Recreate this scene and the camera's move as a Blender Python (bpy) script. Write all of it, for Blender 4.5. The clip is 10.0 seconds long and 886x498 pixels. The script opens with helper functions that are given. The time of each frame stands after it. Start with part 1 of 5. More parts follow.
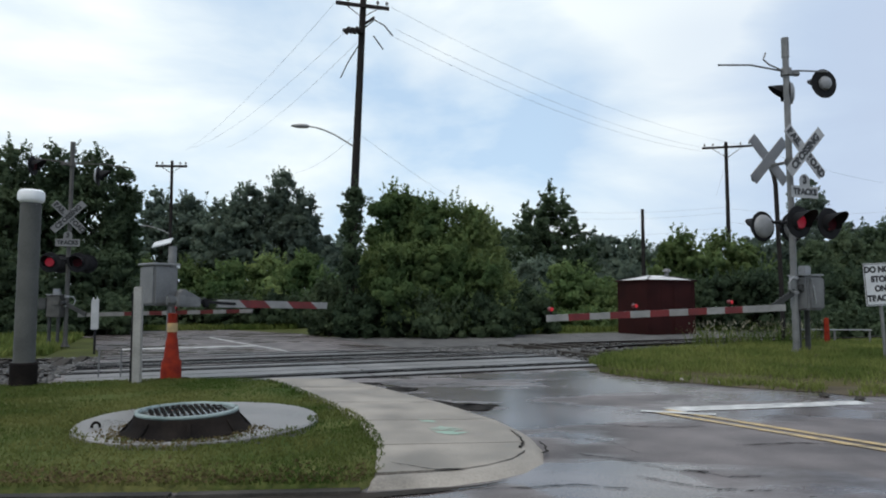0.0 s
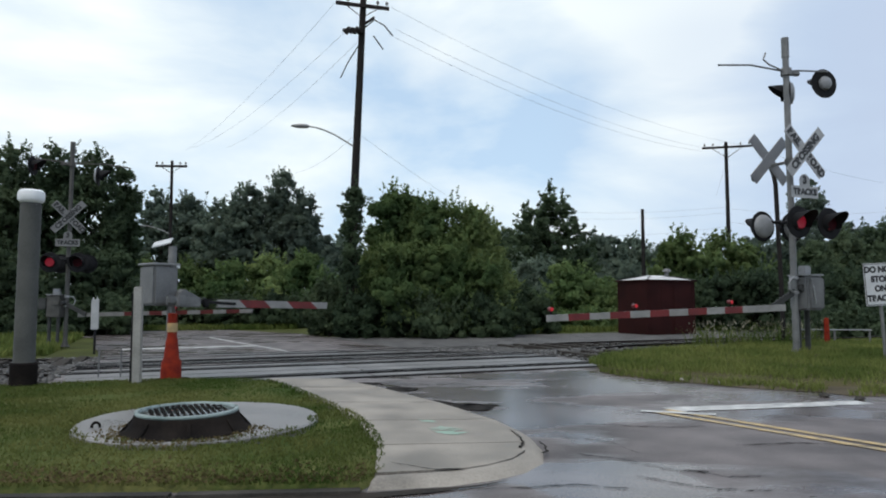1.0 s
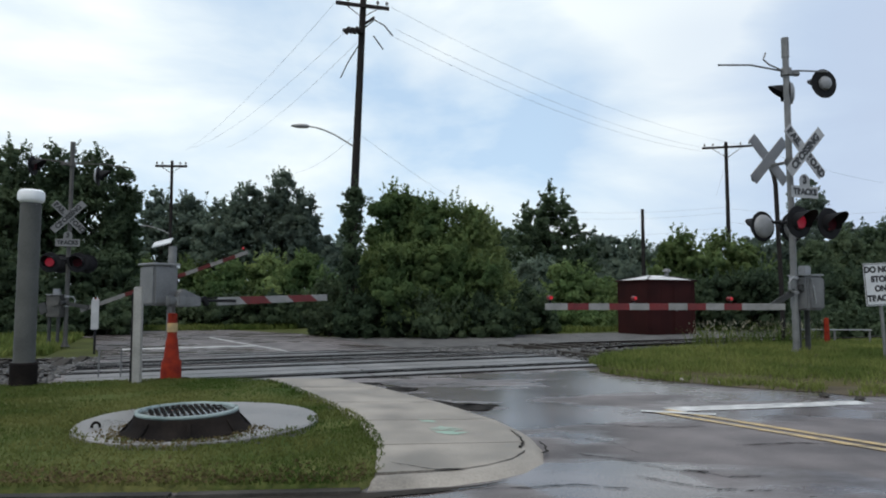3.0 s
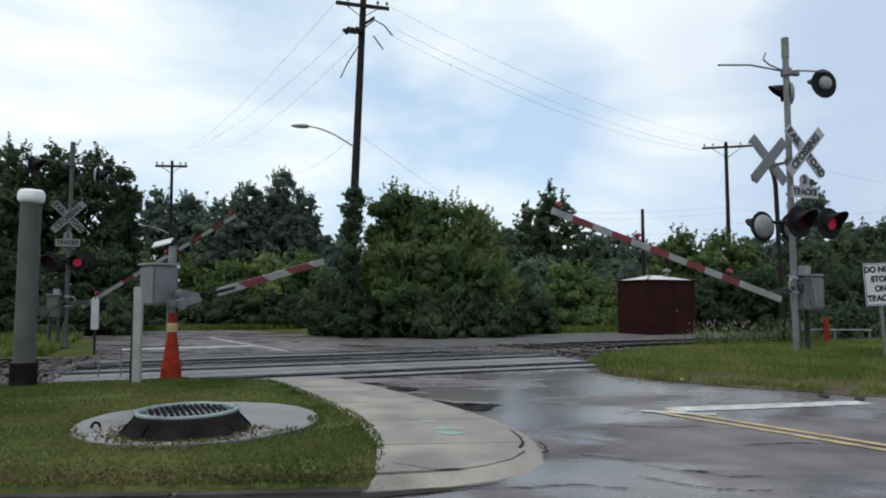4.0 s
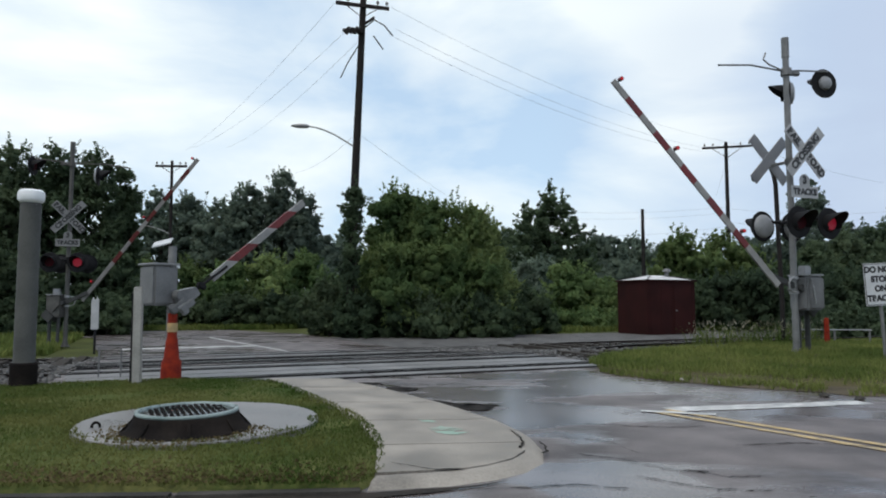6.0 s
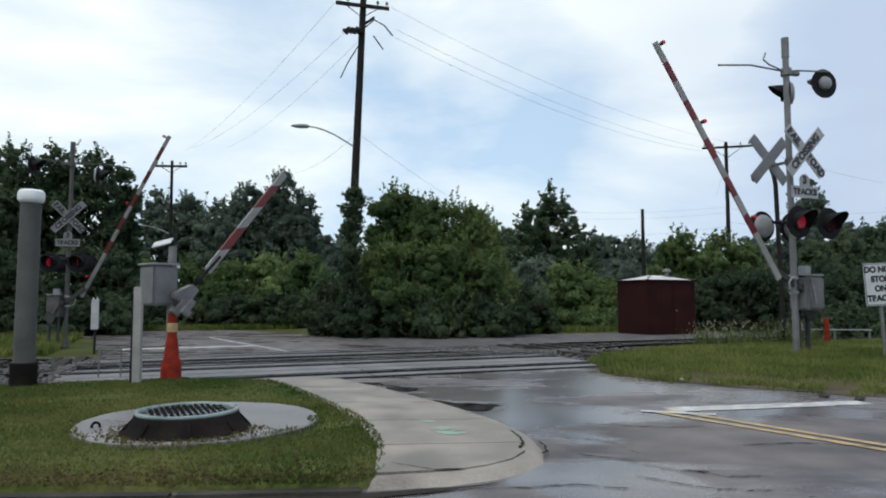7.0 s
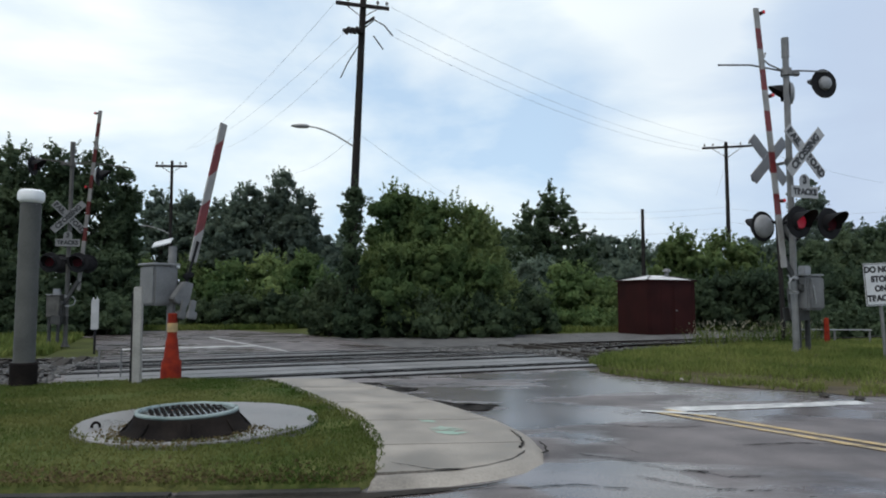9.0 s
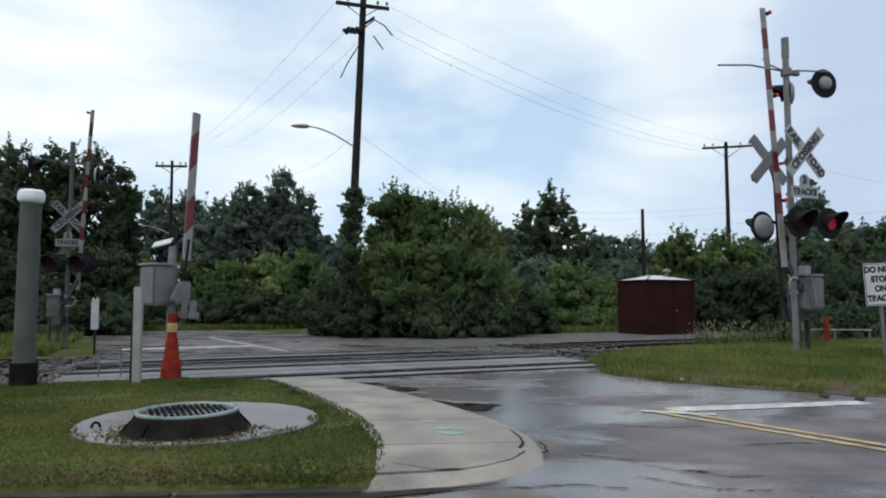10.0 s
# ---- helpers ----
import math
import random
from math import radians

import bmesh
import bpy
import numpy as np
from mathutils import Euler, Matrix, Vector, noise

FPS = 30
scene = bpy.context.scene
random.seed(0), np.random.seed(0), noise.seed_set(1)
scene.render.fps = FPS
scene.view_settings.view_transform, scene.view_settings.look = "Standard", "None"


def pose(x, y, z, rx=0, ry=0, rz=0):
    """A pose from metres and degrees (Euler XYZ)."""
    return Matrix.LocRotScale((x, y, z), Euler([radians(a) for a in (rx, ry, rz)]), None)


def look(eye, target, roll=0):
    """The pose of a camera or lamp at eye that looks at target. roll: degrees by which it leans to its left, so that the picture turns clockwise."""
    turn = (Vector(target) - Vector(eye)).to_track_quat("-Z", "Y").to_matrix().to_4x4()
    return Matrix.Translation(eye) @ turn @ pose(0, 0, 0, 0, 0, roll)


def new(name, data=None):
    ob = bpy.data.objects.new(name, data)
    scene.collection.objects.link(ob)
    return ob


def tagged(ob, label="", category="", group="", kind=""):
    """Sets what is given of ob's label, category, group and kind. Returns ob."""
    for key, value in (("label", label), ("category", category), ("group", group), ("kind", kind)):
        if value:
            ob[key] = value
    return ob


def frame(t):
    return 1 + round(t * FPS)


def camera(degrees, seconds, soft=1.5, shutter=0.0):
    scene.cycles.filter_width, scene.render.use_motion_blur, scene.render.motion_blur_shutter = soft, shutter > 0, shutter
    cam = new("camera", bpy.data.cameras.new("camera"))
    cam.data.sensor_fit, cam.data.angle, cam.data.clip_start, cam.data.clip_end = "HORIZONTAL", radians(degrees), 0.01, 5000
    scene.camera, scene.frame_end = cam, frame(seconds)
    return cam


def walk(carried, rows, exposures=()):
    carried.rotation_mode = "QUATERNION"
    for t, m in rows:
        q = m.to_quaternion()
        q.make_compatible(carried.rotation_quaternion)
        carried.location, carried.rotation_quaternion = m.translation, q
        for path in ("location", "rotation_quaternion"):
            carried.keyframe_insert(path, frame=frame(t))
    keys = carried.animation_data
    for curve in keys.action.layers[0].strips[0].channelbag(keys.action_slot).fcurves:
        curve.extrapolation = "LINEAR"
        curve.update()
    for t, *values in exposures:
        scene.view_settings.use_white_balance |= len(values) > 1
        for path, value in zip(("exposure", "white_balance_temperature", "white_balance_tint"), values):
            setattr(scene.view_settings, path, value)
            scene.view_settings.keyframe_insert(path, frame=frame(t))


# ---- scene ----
cam = camera(66.32, 10.0, soft=1.95)
EYE = (0.0, 0.0, 1.1)
AIM = pose(*EYE, 94.24, 0, 0)
walk(cam, [(0.0, AIM), (10.0, AIM)], exposures=[(0.0, 0.06), (10.0, 0.06)])

# ---- sky and sun ----
SUN_UP, SUN_TURN = radians(62), radians(211)
world = bpy.data.worlds.new("sky")
scene.world = world
world.use_nodes = True
wn, wl = world.node_tree.nodes, world.node_tree.links
wn.clear()


def wnode(kind, **values):
    n = wn.new(kind)
    for k, v in values.items():
        n.inputs[k].default_value = v
    return n


w_out = wnode("ShaderNodeOutputWorld")
w_bg = wnode("ShaderNodeBackground", Strength=1.0)
w_sky = wn.new("ShaderNodeTexSky")
w_sky.sky_type, w_sky.sun_disc = "NISHITA", False
w_sky.sun_elevation, w_sky.sun_rotation = SUN_UP, SUN_TURN
w_scale = wn.new("ShaderNodeVectorMath")
w_scale.operation = "SCALE"
w_scale.inputs["Scale"].default_value = 0.13
wl.new(w_sky.outputs[0], w_scale.inputs[0])
w_co = wn.new("ShaderNodeTexCoord")
w_map = wn.new("ShaderNodeMapping")
w_map.inputs["Scale"].default_value = (1.0, 1.0, 2.6)
w_map.inputs["Location"].default_value = (0.35, 0.2, 0.1)
wl.new(w_co.outputs["Generated"], w_map.inputs[0])
w_n1 = wnode("ShaderNodeTexNoise", Scale=2.3, Detail=6.0, Roughness=0.52, Distortion=0.25)
wl.new(w_map.outputs[0], w_n1.inputs["Vector"])
w_r1 = wn.new("ShaderNodeValToRGB")
w_r1.color_ramp.elements[0].position, w_r1.color_ramp.elements[0].color = 0.36, (0.0, 0.0, 0.0, 1)
w_r1.color_ramp.elements[1].position, w_r1.color_ramp.elements[1].color = 0.63, (1.0, 1.0, 1.0, 1)
# banks of cloud and blue gaps over the tracks: direction, width, more or less cloud
BANKS = ((-0.53, 0.74, 0.41, 0.28, 0.19), (-0.26, 0.92, 0.29, 0.30, -0.01), (0.05, 0.94, 0.33, 0.20, -0.02), (0.18, 0.93, 0.29, 0.16, -0.09), (0.29, 0.86, 0.42, 0.20, 0.30),
         (0.28, 0.94, 0.20, 0.14, 0.04), (0.50, 0.80, 0.33, 0.18, -0.18), (0.52, 0.83, 0.20, 0.20, -0.12), (-0.06, 0.90, 0.43, 0.16, 0.06), (0.10, 0.98, 0.17, 0.20, -0.04))
w_cloud = w_n1.outputs[0]
for bx, by, bz, wide_, gain_ in BANKS:
    w_far = wn.new("ShaderNodeVectorMath")
    w_far.operation = "DISTANCE"
    w_far.inputs[1].default_value = Vector((bx, by, bz)).normalized()
    wl.new(w_co.outputs["Generated"], w_far.inputs[0])
    w_fall = wn.new("ShaderNodeMapRange")
    w_fall.interpolation_type = "SMOOTHSTEP"
    w_fall.inputs["From Max"].default_value, w_fall.inputs["To Min"].default_value, w_fall.inputs["To Max"].default_value = wide_, gain_, 0.0
    wl.new(w_far.outputs["Value"], w_fall.inputs["Value"])
    w_sum = wn.new("ShaderNodeMath")
    wl.new(w_cloud, w_sum.inputs[0])
    wl.new(w_fall.outputs[0], w_sum.inputs[1])
    w_cloud = w_sum.outputs[0]
wl.new(w_cloud, w_r1.inputs[0])
w_n2 = wnode("ShaderNodeTexNoise", Scale=1.4, Detail=3.0, Roughness=0.5)
wl.new(w_map.outputs[0], w_n2.inputs["Vector"])
w_r2 = wn.new("ShaderNodeValToRGB")
w_r2.color_ramp.elements[0].position, w_r2.color_ramp.elements[0].color = 0.38, (0.76, 0.85, 0.94, 1)
w_r2.color_ramp.elements[1].position, w_r2.color_ramp.elements[1].color = 0.62, (0.96, 1.03, 1.03, 1)
wl.new(w_n2.outputs[0], w_r2.inputs[0])
# thin veil that the blue shows through
w_veil = wn.new("ShaderNodeMix")
w_veil.data_type = "RGBA"
w_veil.inputs["Factor"].default_value = 0.70
w_veil.inputs["B"].default_value = (0.60, 0.79, 0.99, 1)
wl.new(w_scale.outputs[0], w_veil.inputs["A"])
w_mix = wn.new("ShaderNodeMix")
w_mix.data_type = "RGBA"
wl.new(w_r1.outputs[0], w_mix.inputs["Factor"])
wl.new(w_veil.outputs["Result"], w_mix.inputs["A"])
wl.new(w_r2.outputs[0], w_mix.inputs["B"])
w_xyz = wn.new("ShaderNodeSeparateXYZ")
wl.new(w_co.outputs["Generated"], w_xyz.inputs[0])
w_east = wn.new("ShaderNodeMapRange")
w_east.inputs["From Min"].default_value, w_east.inputs["From Max"].default_value = 0.14, 0.54
w_east.inputs["To Min"].default_value, w_east.inputs["To Max"].default_value = 0.0, 1.0
wl.new(w_xyz.outputs["X"], w_east.inputs["Value"])
w_dim = wn.new("ShaderNodeMix")
w_dim.data_type = "RGBA"
w_dim.inputs["B"].default_value = (0.52, 0.62, 0.79, 1)
# the brightest banks stay bright in the greyer east
w_keep = wn.new("ShaderNodeMapRange")
w_keep.inputs["To Min"].default_value, w_keep.inputs["To Max"].default_value = 1.0, 0.45
wl.new(w_r1.outputs[0], w_keep.inputs["Value"])
w_part = wn.new("ShaderNodeMath")
w_part.operation = "MULTIPLY"
wl.new(w_east.outputs[0], w_part.inputs[0])
wl.new(w_keep.outputs[0], w_part.inputs[1])
wl.new(w_part.outputs[0], w_dim.inputs["Factor"])
wl.new(w_mix.outputs["Result"], w_dim.inputs["A"])
wl.new(w_dim.outputs["Result"], w_bg.inputs["Color"])
wl.new(w_bg.outputs[0], w_out.inputs["Surface"])

sun = new("sun", bpy.data.lights.new("sun", "SUN"))
sun.data.energy, sun.data.angle, sun.data.color = 1.25, radians(25), (1.0, 0.92, 0.82)
sun.matrix_world = look((-12, -8, 44), (0, 12, 0))


# ---- materials ----
def surf(name, a, b, rough=(0.6, 0.8), scale=3.0, fine=40.0, bump=0.15, metal=0.0, depth=0.01, mid=0.5, wide=0.2, island=0.0, spec=0.5):
    """Two colours mixed at a coarse and a fine scale, with relief."""
    m = bpy.data.materials.new(name)
    m.use_nodes = True
    n, l = m.node_tree.nodes, m.node_tree.links
    bs = n["Principled BSDF"]
    co = n.new("ShaderNodeTexCoord")
    big, small = n.new("ShaderNodeTexNoise"), n.new("ShaderNodeTexNoise")
    big.inputs["Scale"].default_value, small.inputs["Scale"].default_value = scale, fine
    big.inputs["Detail"].default_value, small.inputs["Detail"].default_value = 5, 3
    for t in (big, small):
        l.new(co.outputs["Object"], t.inputs["Vector"])
    add = n.new("ShaderNodeMath")
    add.operation = "MULTIPLY_ADD"
    add.inputs[1].default_value = 0.45
    l.new(small.outputs[0], add.inputs[0])
    l.new(big.outputs[0], add.inputs[2])
    rng = n.new("ShaderNodeMapRange")
    rng.inputs["From Min"].default_value, rng.inputs["From Max"].default_value = mid - wide + 0.22, mid + wide + 0.22
    l.new(add.outputs[0], rng.inputs["Value"])
    mix = n.new("ShaderNodeMix")
    mix.data_type = "RGBA"
    mix.inputs["A"].default_value, mix.inputs["B"].default_value = (*a, 1), (*b, 1)
    l.new(rng.outputs[0], mix.inputs["Factor"])
    tone = mix.outputs["Result"]
    if island:
        geo = n.new("ShaderNodeNewGeometry")
        hsv = n.new("ShaderNodeHueSaturation")
        vr = n.new("ShaderNodeMapRange")
        vr.inputs["To Min"].default_value, vr.inputs["To Max"].default_value = 1 - island, 1 + island
        l.new(geo.outputs["Random Per Island"], vr.inputs["Value"])
        l.new(vr.outputs[0], hsv.inputs["Value"])
        l.new(tone, hsv.inputs["Color"])
        tone = hsv.outputs[0]
    l.new(tone, bs.inputs["Base Color"])
    rr = n.new("ShaderNodeMapRange")
    rr.inputs["To Min"].default_value, rr.inputs["To Max"].default_value = rough
    l.new(rng.outputs[0], rr.inputs["Value"])
    l.new(rr.outputs[0], bs.inputs["Roughness"])
    bs.inputs["Metallic"].default_value = metal
    bs.inputs["Specular IOR Level"].default_value = spec
    if bump:
        bp = n.new("ShaderNodeBump")
        bp.inputs["Strength"].default_value, bp.inputs["Distance"].default_value = bump, depth
        l.new(small.outputs[0], bp.inputs["Height"])
        l.new(bp.outputs[0], bs.inputs["Normal"])
    return m


def glow(name, colour, strength):
    m = bpy.data.materials.new(name)
    m.use_nodes = True
    bs = m.node_tree.nodes["Principled BSDF"]
    bs.inputs["Base Color"].default_value = (*[v * 0.12 for v in colour], 1)
    bs.inputs["Emission Color"].default_value = (*colour, 1)
    bs.inputs["Emission Strength"].default_value = strength
    return m


def leafy(name, a, b, island=0.12):
    m = surf(name, a, b, (0.6, 0.75), 0.55, 1.6, 0.0, wide=0.12, island=island, spec=0.04)
    n, l = m.node_tree.nodes, m.node_tree.links
    bs, out = n["Principled BSDF"], n["Material Output"]
    info, vary = n.new("ShaderNodeObjectInfo"), n.new("ShaderNodeHueSaturation")
    span, lean = n.new("ShaderNodeMapRange"), n.new("ShaderNodeMapRange")
    span.inputs["To Min"].default_value, span.inputs["To Max"].default_value = 0.80, 1.22
    lean.inputs["To Min"].default_value, lean.inputs["To Max"].default_value = 0.515, 0.485
    l.new(info.outputs["Random"], span.inputs["Value"])
    l.new(info.outputs["Random"], lean.inputs["Value"])
    l.new(span.outputs[0], vary.inputs["Value"])
    l.new(lean.outputs[0], vary.inputs["Hue"])
    l.new(bs.inputs["Base Color"].links[0].from_socket, vary.inputs["Color"])
    l.new(vary.outputs[0], bs.inputs["Base Color"])
    tr, mx = n.new("ShaderNodeBsdfTranslucent"), n.new("ShaderNodeMixShader")
    mx.inputs[0].default_value = 0.5
    l.new(bs.inputs["Base Color"].links[0].from_socket, tr.inputs["Color"])
    l.new(bs.outputs[0], mx.inputs[1])
    l.new(tr.outputs[0], mx.inputs[2])
    l.new(mx.outputs[0], out.inputs["Surface"])
    return m


HOLLOWS = ((0.75, 7.7, 0.9, 0.14), (1.6, 8.6, 1.0, 0.12), (0.6, 4.3, 0.5, 0.12), (0.95, 6.5, 1.1, 0.16), (1.15, 5.3, 0.7, 0.16), (1.15, 4.5, 0.7, 0.18), (1.05, 3.8, 0.7, 0.16), (2.1, 8.8, 1.3, 0.14), (0.4, 8.7, 1.0, 0.10), (3.0, 8.0, 0.9, 0.10),
           (1.85, 5.55, 0.75, -0.24), (0.45, 3.95, 0.55, -0.22), (2.9, 4.5, 1.5, -0.10), (1.65, 4.25, 0.45, -0.18), (-0.2, 9.4, 0.8, -0.12), (3.6, 6.2, 0.9, -0.10))


def wet_asphalt(name):
    """Old dark asphalt with a film of water that pools at a coarse scale."""
    m = surf(name, (0.066, 0.056, 0.055), (0.165, 0.142, 0.138), (0.3, 0.5), 1.3, 70.0, 0.35, depth=0.006, wide=0.15)
    n, l = m.node_tree.nodes, m.node_tree.links
    bs = n["Principled BSDF"]
    co = n.new("ShaderNodeTexCoord")
    mp = n.new("ShaderNodeMapping")
    mp.inputs["Scale"].default_value = (0.5, 1.1, 1.0)
    mp.inputs["Rotation"].default_value = (0, 0, radians(-23))
    l.new(co.outputs["Object"], mp.inputs[0])
    pool = n.new("ShaderNodeTexNoise")
    pool.inputs["Scale"].default_value, pool.inputs["Detail"].default_value, pool.inputs["Distortion"].default_value = 0.75, 5, 0.6
    l.new(mp.outputs[0], pool.inputs["Vector"])
    ripple = n.new("ShaderNodeTexNoise")
    ripple.inputs["Scale"].default_value, ripple.inputs["Detail"].default_value, ripple.inputs["Roughness"].default_value = 3.2, 6, 0.6
    l.new(mp.outputs[0], ripple.inputs["Vector"])
    mixed = n.new("ShaderNodeMath")
    mixed.operation = "MULTIPLY_ADD"
    mixed.inputs[1].default_value = 0.45
    l.new(ripple.outputs[0], mixed.inputs[0])
    l.new(pool.outputs[0], mixed.inputs[2])
    level = mixed.outputs[0]
    for x, y, r, gain in HOLLOWS:
        away = n.new("ShaderNodeVectorMath")
        away.operation = "DISTANCE"
        away.inputs[1].default_value = (x, y, 0)
        l.new(co.outputs["Object"], away.inputs[0])
        fall = n.new("ShaderNodeMapRange")
        fall.interpolation_type = "SMOOTHSTEP"
        fall.inputs["From Max"].default_value, fall.inputs["To Min"].default_value, fall.inputs["To Max"].default_value = r, gain, 0.0
        l.new(away.outputs["Value"], fall.inputs["Value"])
        plus = n.new("ShaderNodeMath")
        l.new(level, plus.inputs[0])
        l.new(fall.outputs[0], plus.inputs[1])
        level = plus.outputs[0]
    rg = n.new("ShaderNodeMapRange")
    rg.inputs["From Min"].default_value, rg.inputs["From Max"].default_value = 0.66, 0.80
    rg.inputs["To Min"].default_value, rg.inputs["To Max"].default_value = 0.64, 0.20
    l.new(level, rg.inputs["Value"])
    l.new(rg.outputs[0], bs.inputs["Roughness"])
    bm_ = [x for x in n if x.type == "BUMP"][0]
    st = n.new("ShaderNodeMapRange")
    st.inputs["From Min"].default_value, st.inputs["From Max"].default_value = 0.66, 0.80
    st.inputs["To Min"].default_value, st.inputs["To Max"].default_value = 0.5, 0.04
    l.new(level, st.inputs["Value"])
    l.new(st.outputs[0], bm_.inputs["Strength"])
    return m


M_ASPHALT = wet_asphalt("wet_asphalt")
M_PATCH = surf("fresh_tar", (0.007, 0.007, 0.007), (0.050, 0.046, 0.044), (0.85, 1.0), 6, 60, 0.4, spec=0.02)
M_CONCRETE = surf("damp_concrete", (0.165, 0.146, 0.124), (0.350, 0.316, 0.276), (0.40, 0.8), 1.9, 60, 0.25, depth=0.004, spec=0.25)
M_PAD = surf("pad_concrete", (0.14, 0.134, 0.132), (0.26, 0.25, 0.245), (0.25, 0.6), 1.7, 60, 0.2, depth=0.004, spec=0.4)
M_KERB = surf("dark_kerb", (0.022, 0.021, 0.019), (0.075, 0.068, 0.060), (0.6, 0.9), 4, 50, 0.4, spec=0.15)
M_PANEL = surf("crossing_panel", (0.085, 0.081, 0.080), (0.215, 0.207, 0.203), (0.28, 0.60), 1.6, 50, 0.2, depth=0.005, spec=0.45)
M_RUBBER = surf("black_rubber", (0.007, 0.007, 0.008), (0.020, 0.020, 0.021), (0.9, 1.0), 5, 50, 0.2, spec=0.02)
M_GRAVEL = surf("grey_gravel", (0.055, 0.053, 0.053), (0.16, 0.155, 0.15), (0.6, 0.9), 2.0, 28, 0.9, depth=0.04, spec=0.2)
M_BALLAST = surf("ballast_stone", (0.05, 0.048, 0.047), (0.14, 0.135, 0.13), (0.5, 0.8), 3.0, 30, 0.0, island=0.5, spec=0.3)
M_SOIL = surf("dark_soil_grass", (0.045, 0.052, 0.020), (0.085, 0.095, 0.034), (0.8, 0.95), 0.8, 12, 0.8, depth=0.04, spec=0.05)
M_VERGE = surf("rough_turf", (0.062, 0.058, 0.026), (0.120, 0.102, 0.056), (0.8, 0.95), 0.9, 25, 0.9, depth=0.03, spec=0.05)
M_DIRT = surf("wet_brown_dirt", (0.060, 0.050, 0.034), (0.135, 0.112, 0.080), (0.8, 0.95), 2.2, 30, 0.6, depth=0.02, spec=0.06)
M_OLDPATCH = surf("gutter_mud", (0.016, 0.013, 0.011), (0.045, 0.038, 0.032), (0.6, 0.9), 6.0, 60, 0.4, depth=0.006, spec=0.1)
M_LAWN = surf("mown_lawn", (0.048, 0.074, 0.018), (0.120, 0.122, 0.044), (0.8, 0.95), 0.9, 30, 0.7, depth=0.02, wide=0.14, spec=0.05)
M_RAIL = surf("rusty_rail", (0.009, 0.007, 0.007), (0.022, 0.018, 0.017), (0.7, 0.9), 6, 60, 0.2, spec=0.06)
M_RAILTOP = surf("worn_rail_top", (0.16, 0.155, 0.15), (0.30, 0.29, 0.28), (0.25, 0.4), 6, 60, 0.0, metal=0.9)
M_SLEEPER = surf("dark_sleeper", (0.025, 0.021, 0.018), (0.055, 0.048, 0.042), (0.7, 0.9), 4, 40, 0.5, spec=0.1)
M_WHITE_LINE = surf("worn_white_paint", (0.22, 0.215, 0.21), (0.66, 0.65, 0.63), (0.35, 0.55), 5.0, 60, 0.1, mid=0.48)
M_YELLOW_LINE = surf("worn_yellow_paint", (0.22, 0.17, 0.10), (0.56, 0.39, 0.17), (0.35, 0.55), 6.0, 60, 0.1, mid=0.48)
M_STEEL = surf("galvanised_steel", (0.115, 0.117, 0.118), (0.195, 0.197, 0.198), (0.4, 0.6), 5, 70, 0.08, metal=0.15)
# far signal's mast and case, a darker grey than the near one's
M_FARMAST = surf("far_mast_grey", (0.060, 0.059, 0.056), (0.105, 0.102, 0.096), (0.5, 0.7), 4, 60, 0.1, spec=0.25)
# far arm's shade put into its colour: darkened copies of arm_white and arm_red
M_SHADEWHITE = surf("arm_white_shaded", (0.13, 0.128, 0.125), (0.20, 0.197, 0.19), (0.5, 0.7), 4, 50, 0.05, spec=0.2)
M_SHADERED = surf("arm_red_shaded", (0.055, 0.010, 0.010), (0.095, 0.018, 0.016), (0.5, 0.7), 4, 50, 0.05, spec=0.2)
M_BOLLARD = surf("weathered_pipe", (0.046, 0.048, 0.045), (0.085, 0.087, 0.082), (0.6, 0.8), 2.5, 60, 0.1, spec=0.15)
M_DULL = surf("dull_wet_steel", (0.030, 0.031, 0.031), (0.058, 0.059, 0.059), (0.45, 0.65), 4, 60, 0.1, spec=0.25)
M_CASE = surf("grey_case_paint", (0.10, 0.102, 0.105), (0.18, 0.182, 0.185), (0.4, 0.6), 3, 50, 0.1)
M_ALU = surf("aluminium_paint", (0.22, 0.225, 0.23), (0.32, 0.325, 0.33), (0.4, 0.6), 4, 70, 0.06, metal=0.15)
M_PALE = surf("pale_housing", (0.20, 0.205, 0.215), (0.29, 0.295, 0.305), (0.35, 0.5), 4, 60, 0.05)
M_BLACK = surf("matt_black", (0.009, 0.009, 0.010), (0.020, 0.020, 0.022), (0.6, 0.8), 6, 60, 0.05, spec=0.12)
M_LENS = surf("dark_red_lens", (0.022, 0.002, 0.004), (0.040, 0.003, 0.006), (0.4, 0.5), 6, 60, 0.1, spec=0.06)
M_LIT = glow("lit_red_lens", (0.60, 0.010, 0.045), 0.20)
M_ARMLIGHT = glow("lit_arm_lamp", (0.9, 0.02, 0.04), 0.35)
M_SIGN = surf("white_sign_sheet", (0.46, 0.47, 0.48), (0.60, 0.61, 0.62), (0.35, 0.5), 3, 40, 0.03)
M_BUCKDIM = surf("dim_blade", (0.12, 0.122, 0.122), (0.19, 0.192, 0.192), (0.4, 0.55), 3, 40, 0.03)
M_BUCK = surf("grey_white_blade", (0.28, 0.285, 0.295), (0.42, 0.425, 0.43), (0.4, 0.55), 3, 40, 0.03)
M_SIGNBACK = surf("bare_sign_back", (0.15, 0.155, 0.17), (0.22, 0.225, 0.24), (0.4, 0.55), 3, 50, 0.05)
M_LETTER = surf("black_letter", (0.012, 0.012, 0.014), (0.025, 0.025, 0.028), (0.4, 0.5), 8, 60, 0.0)
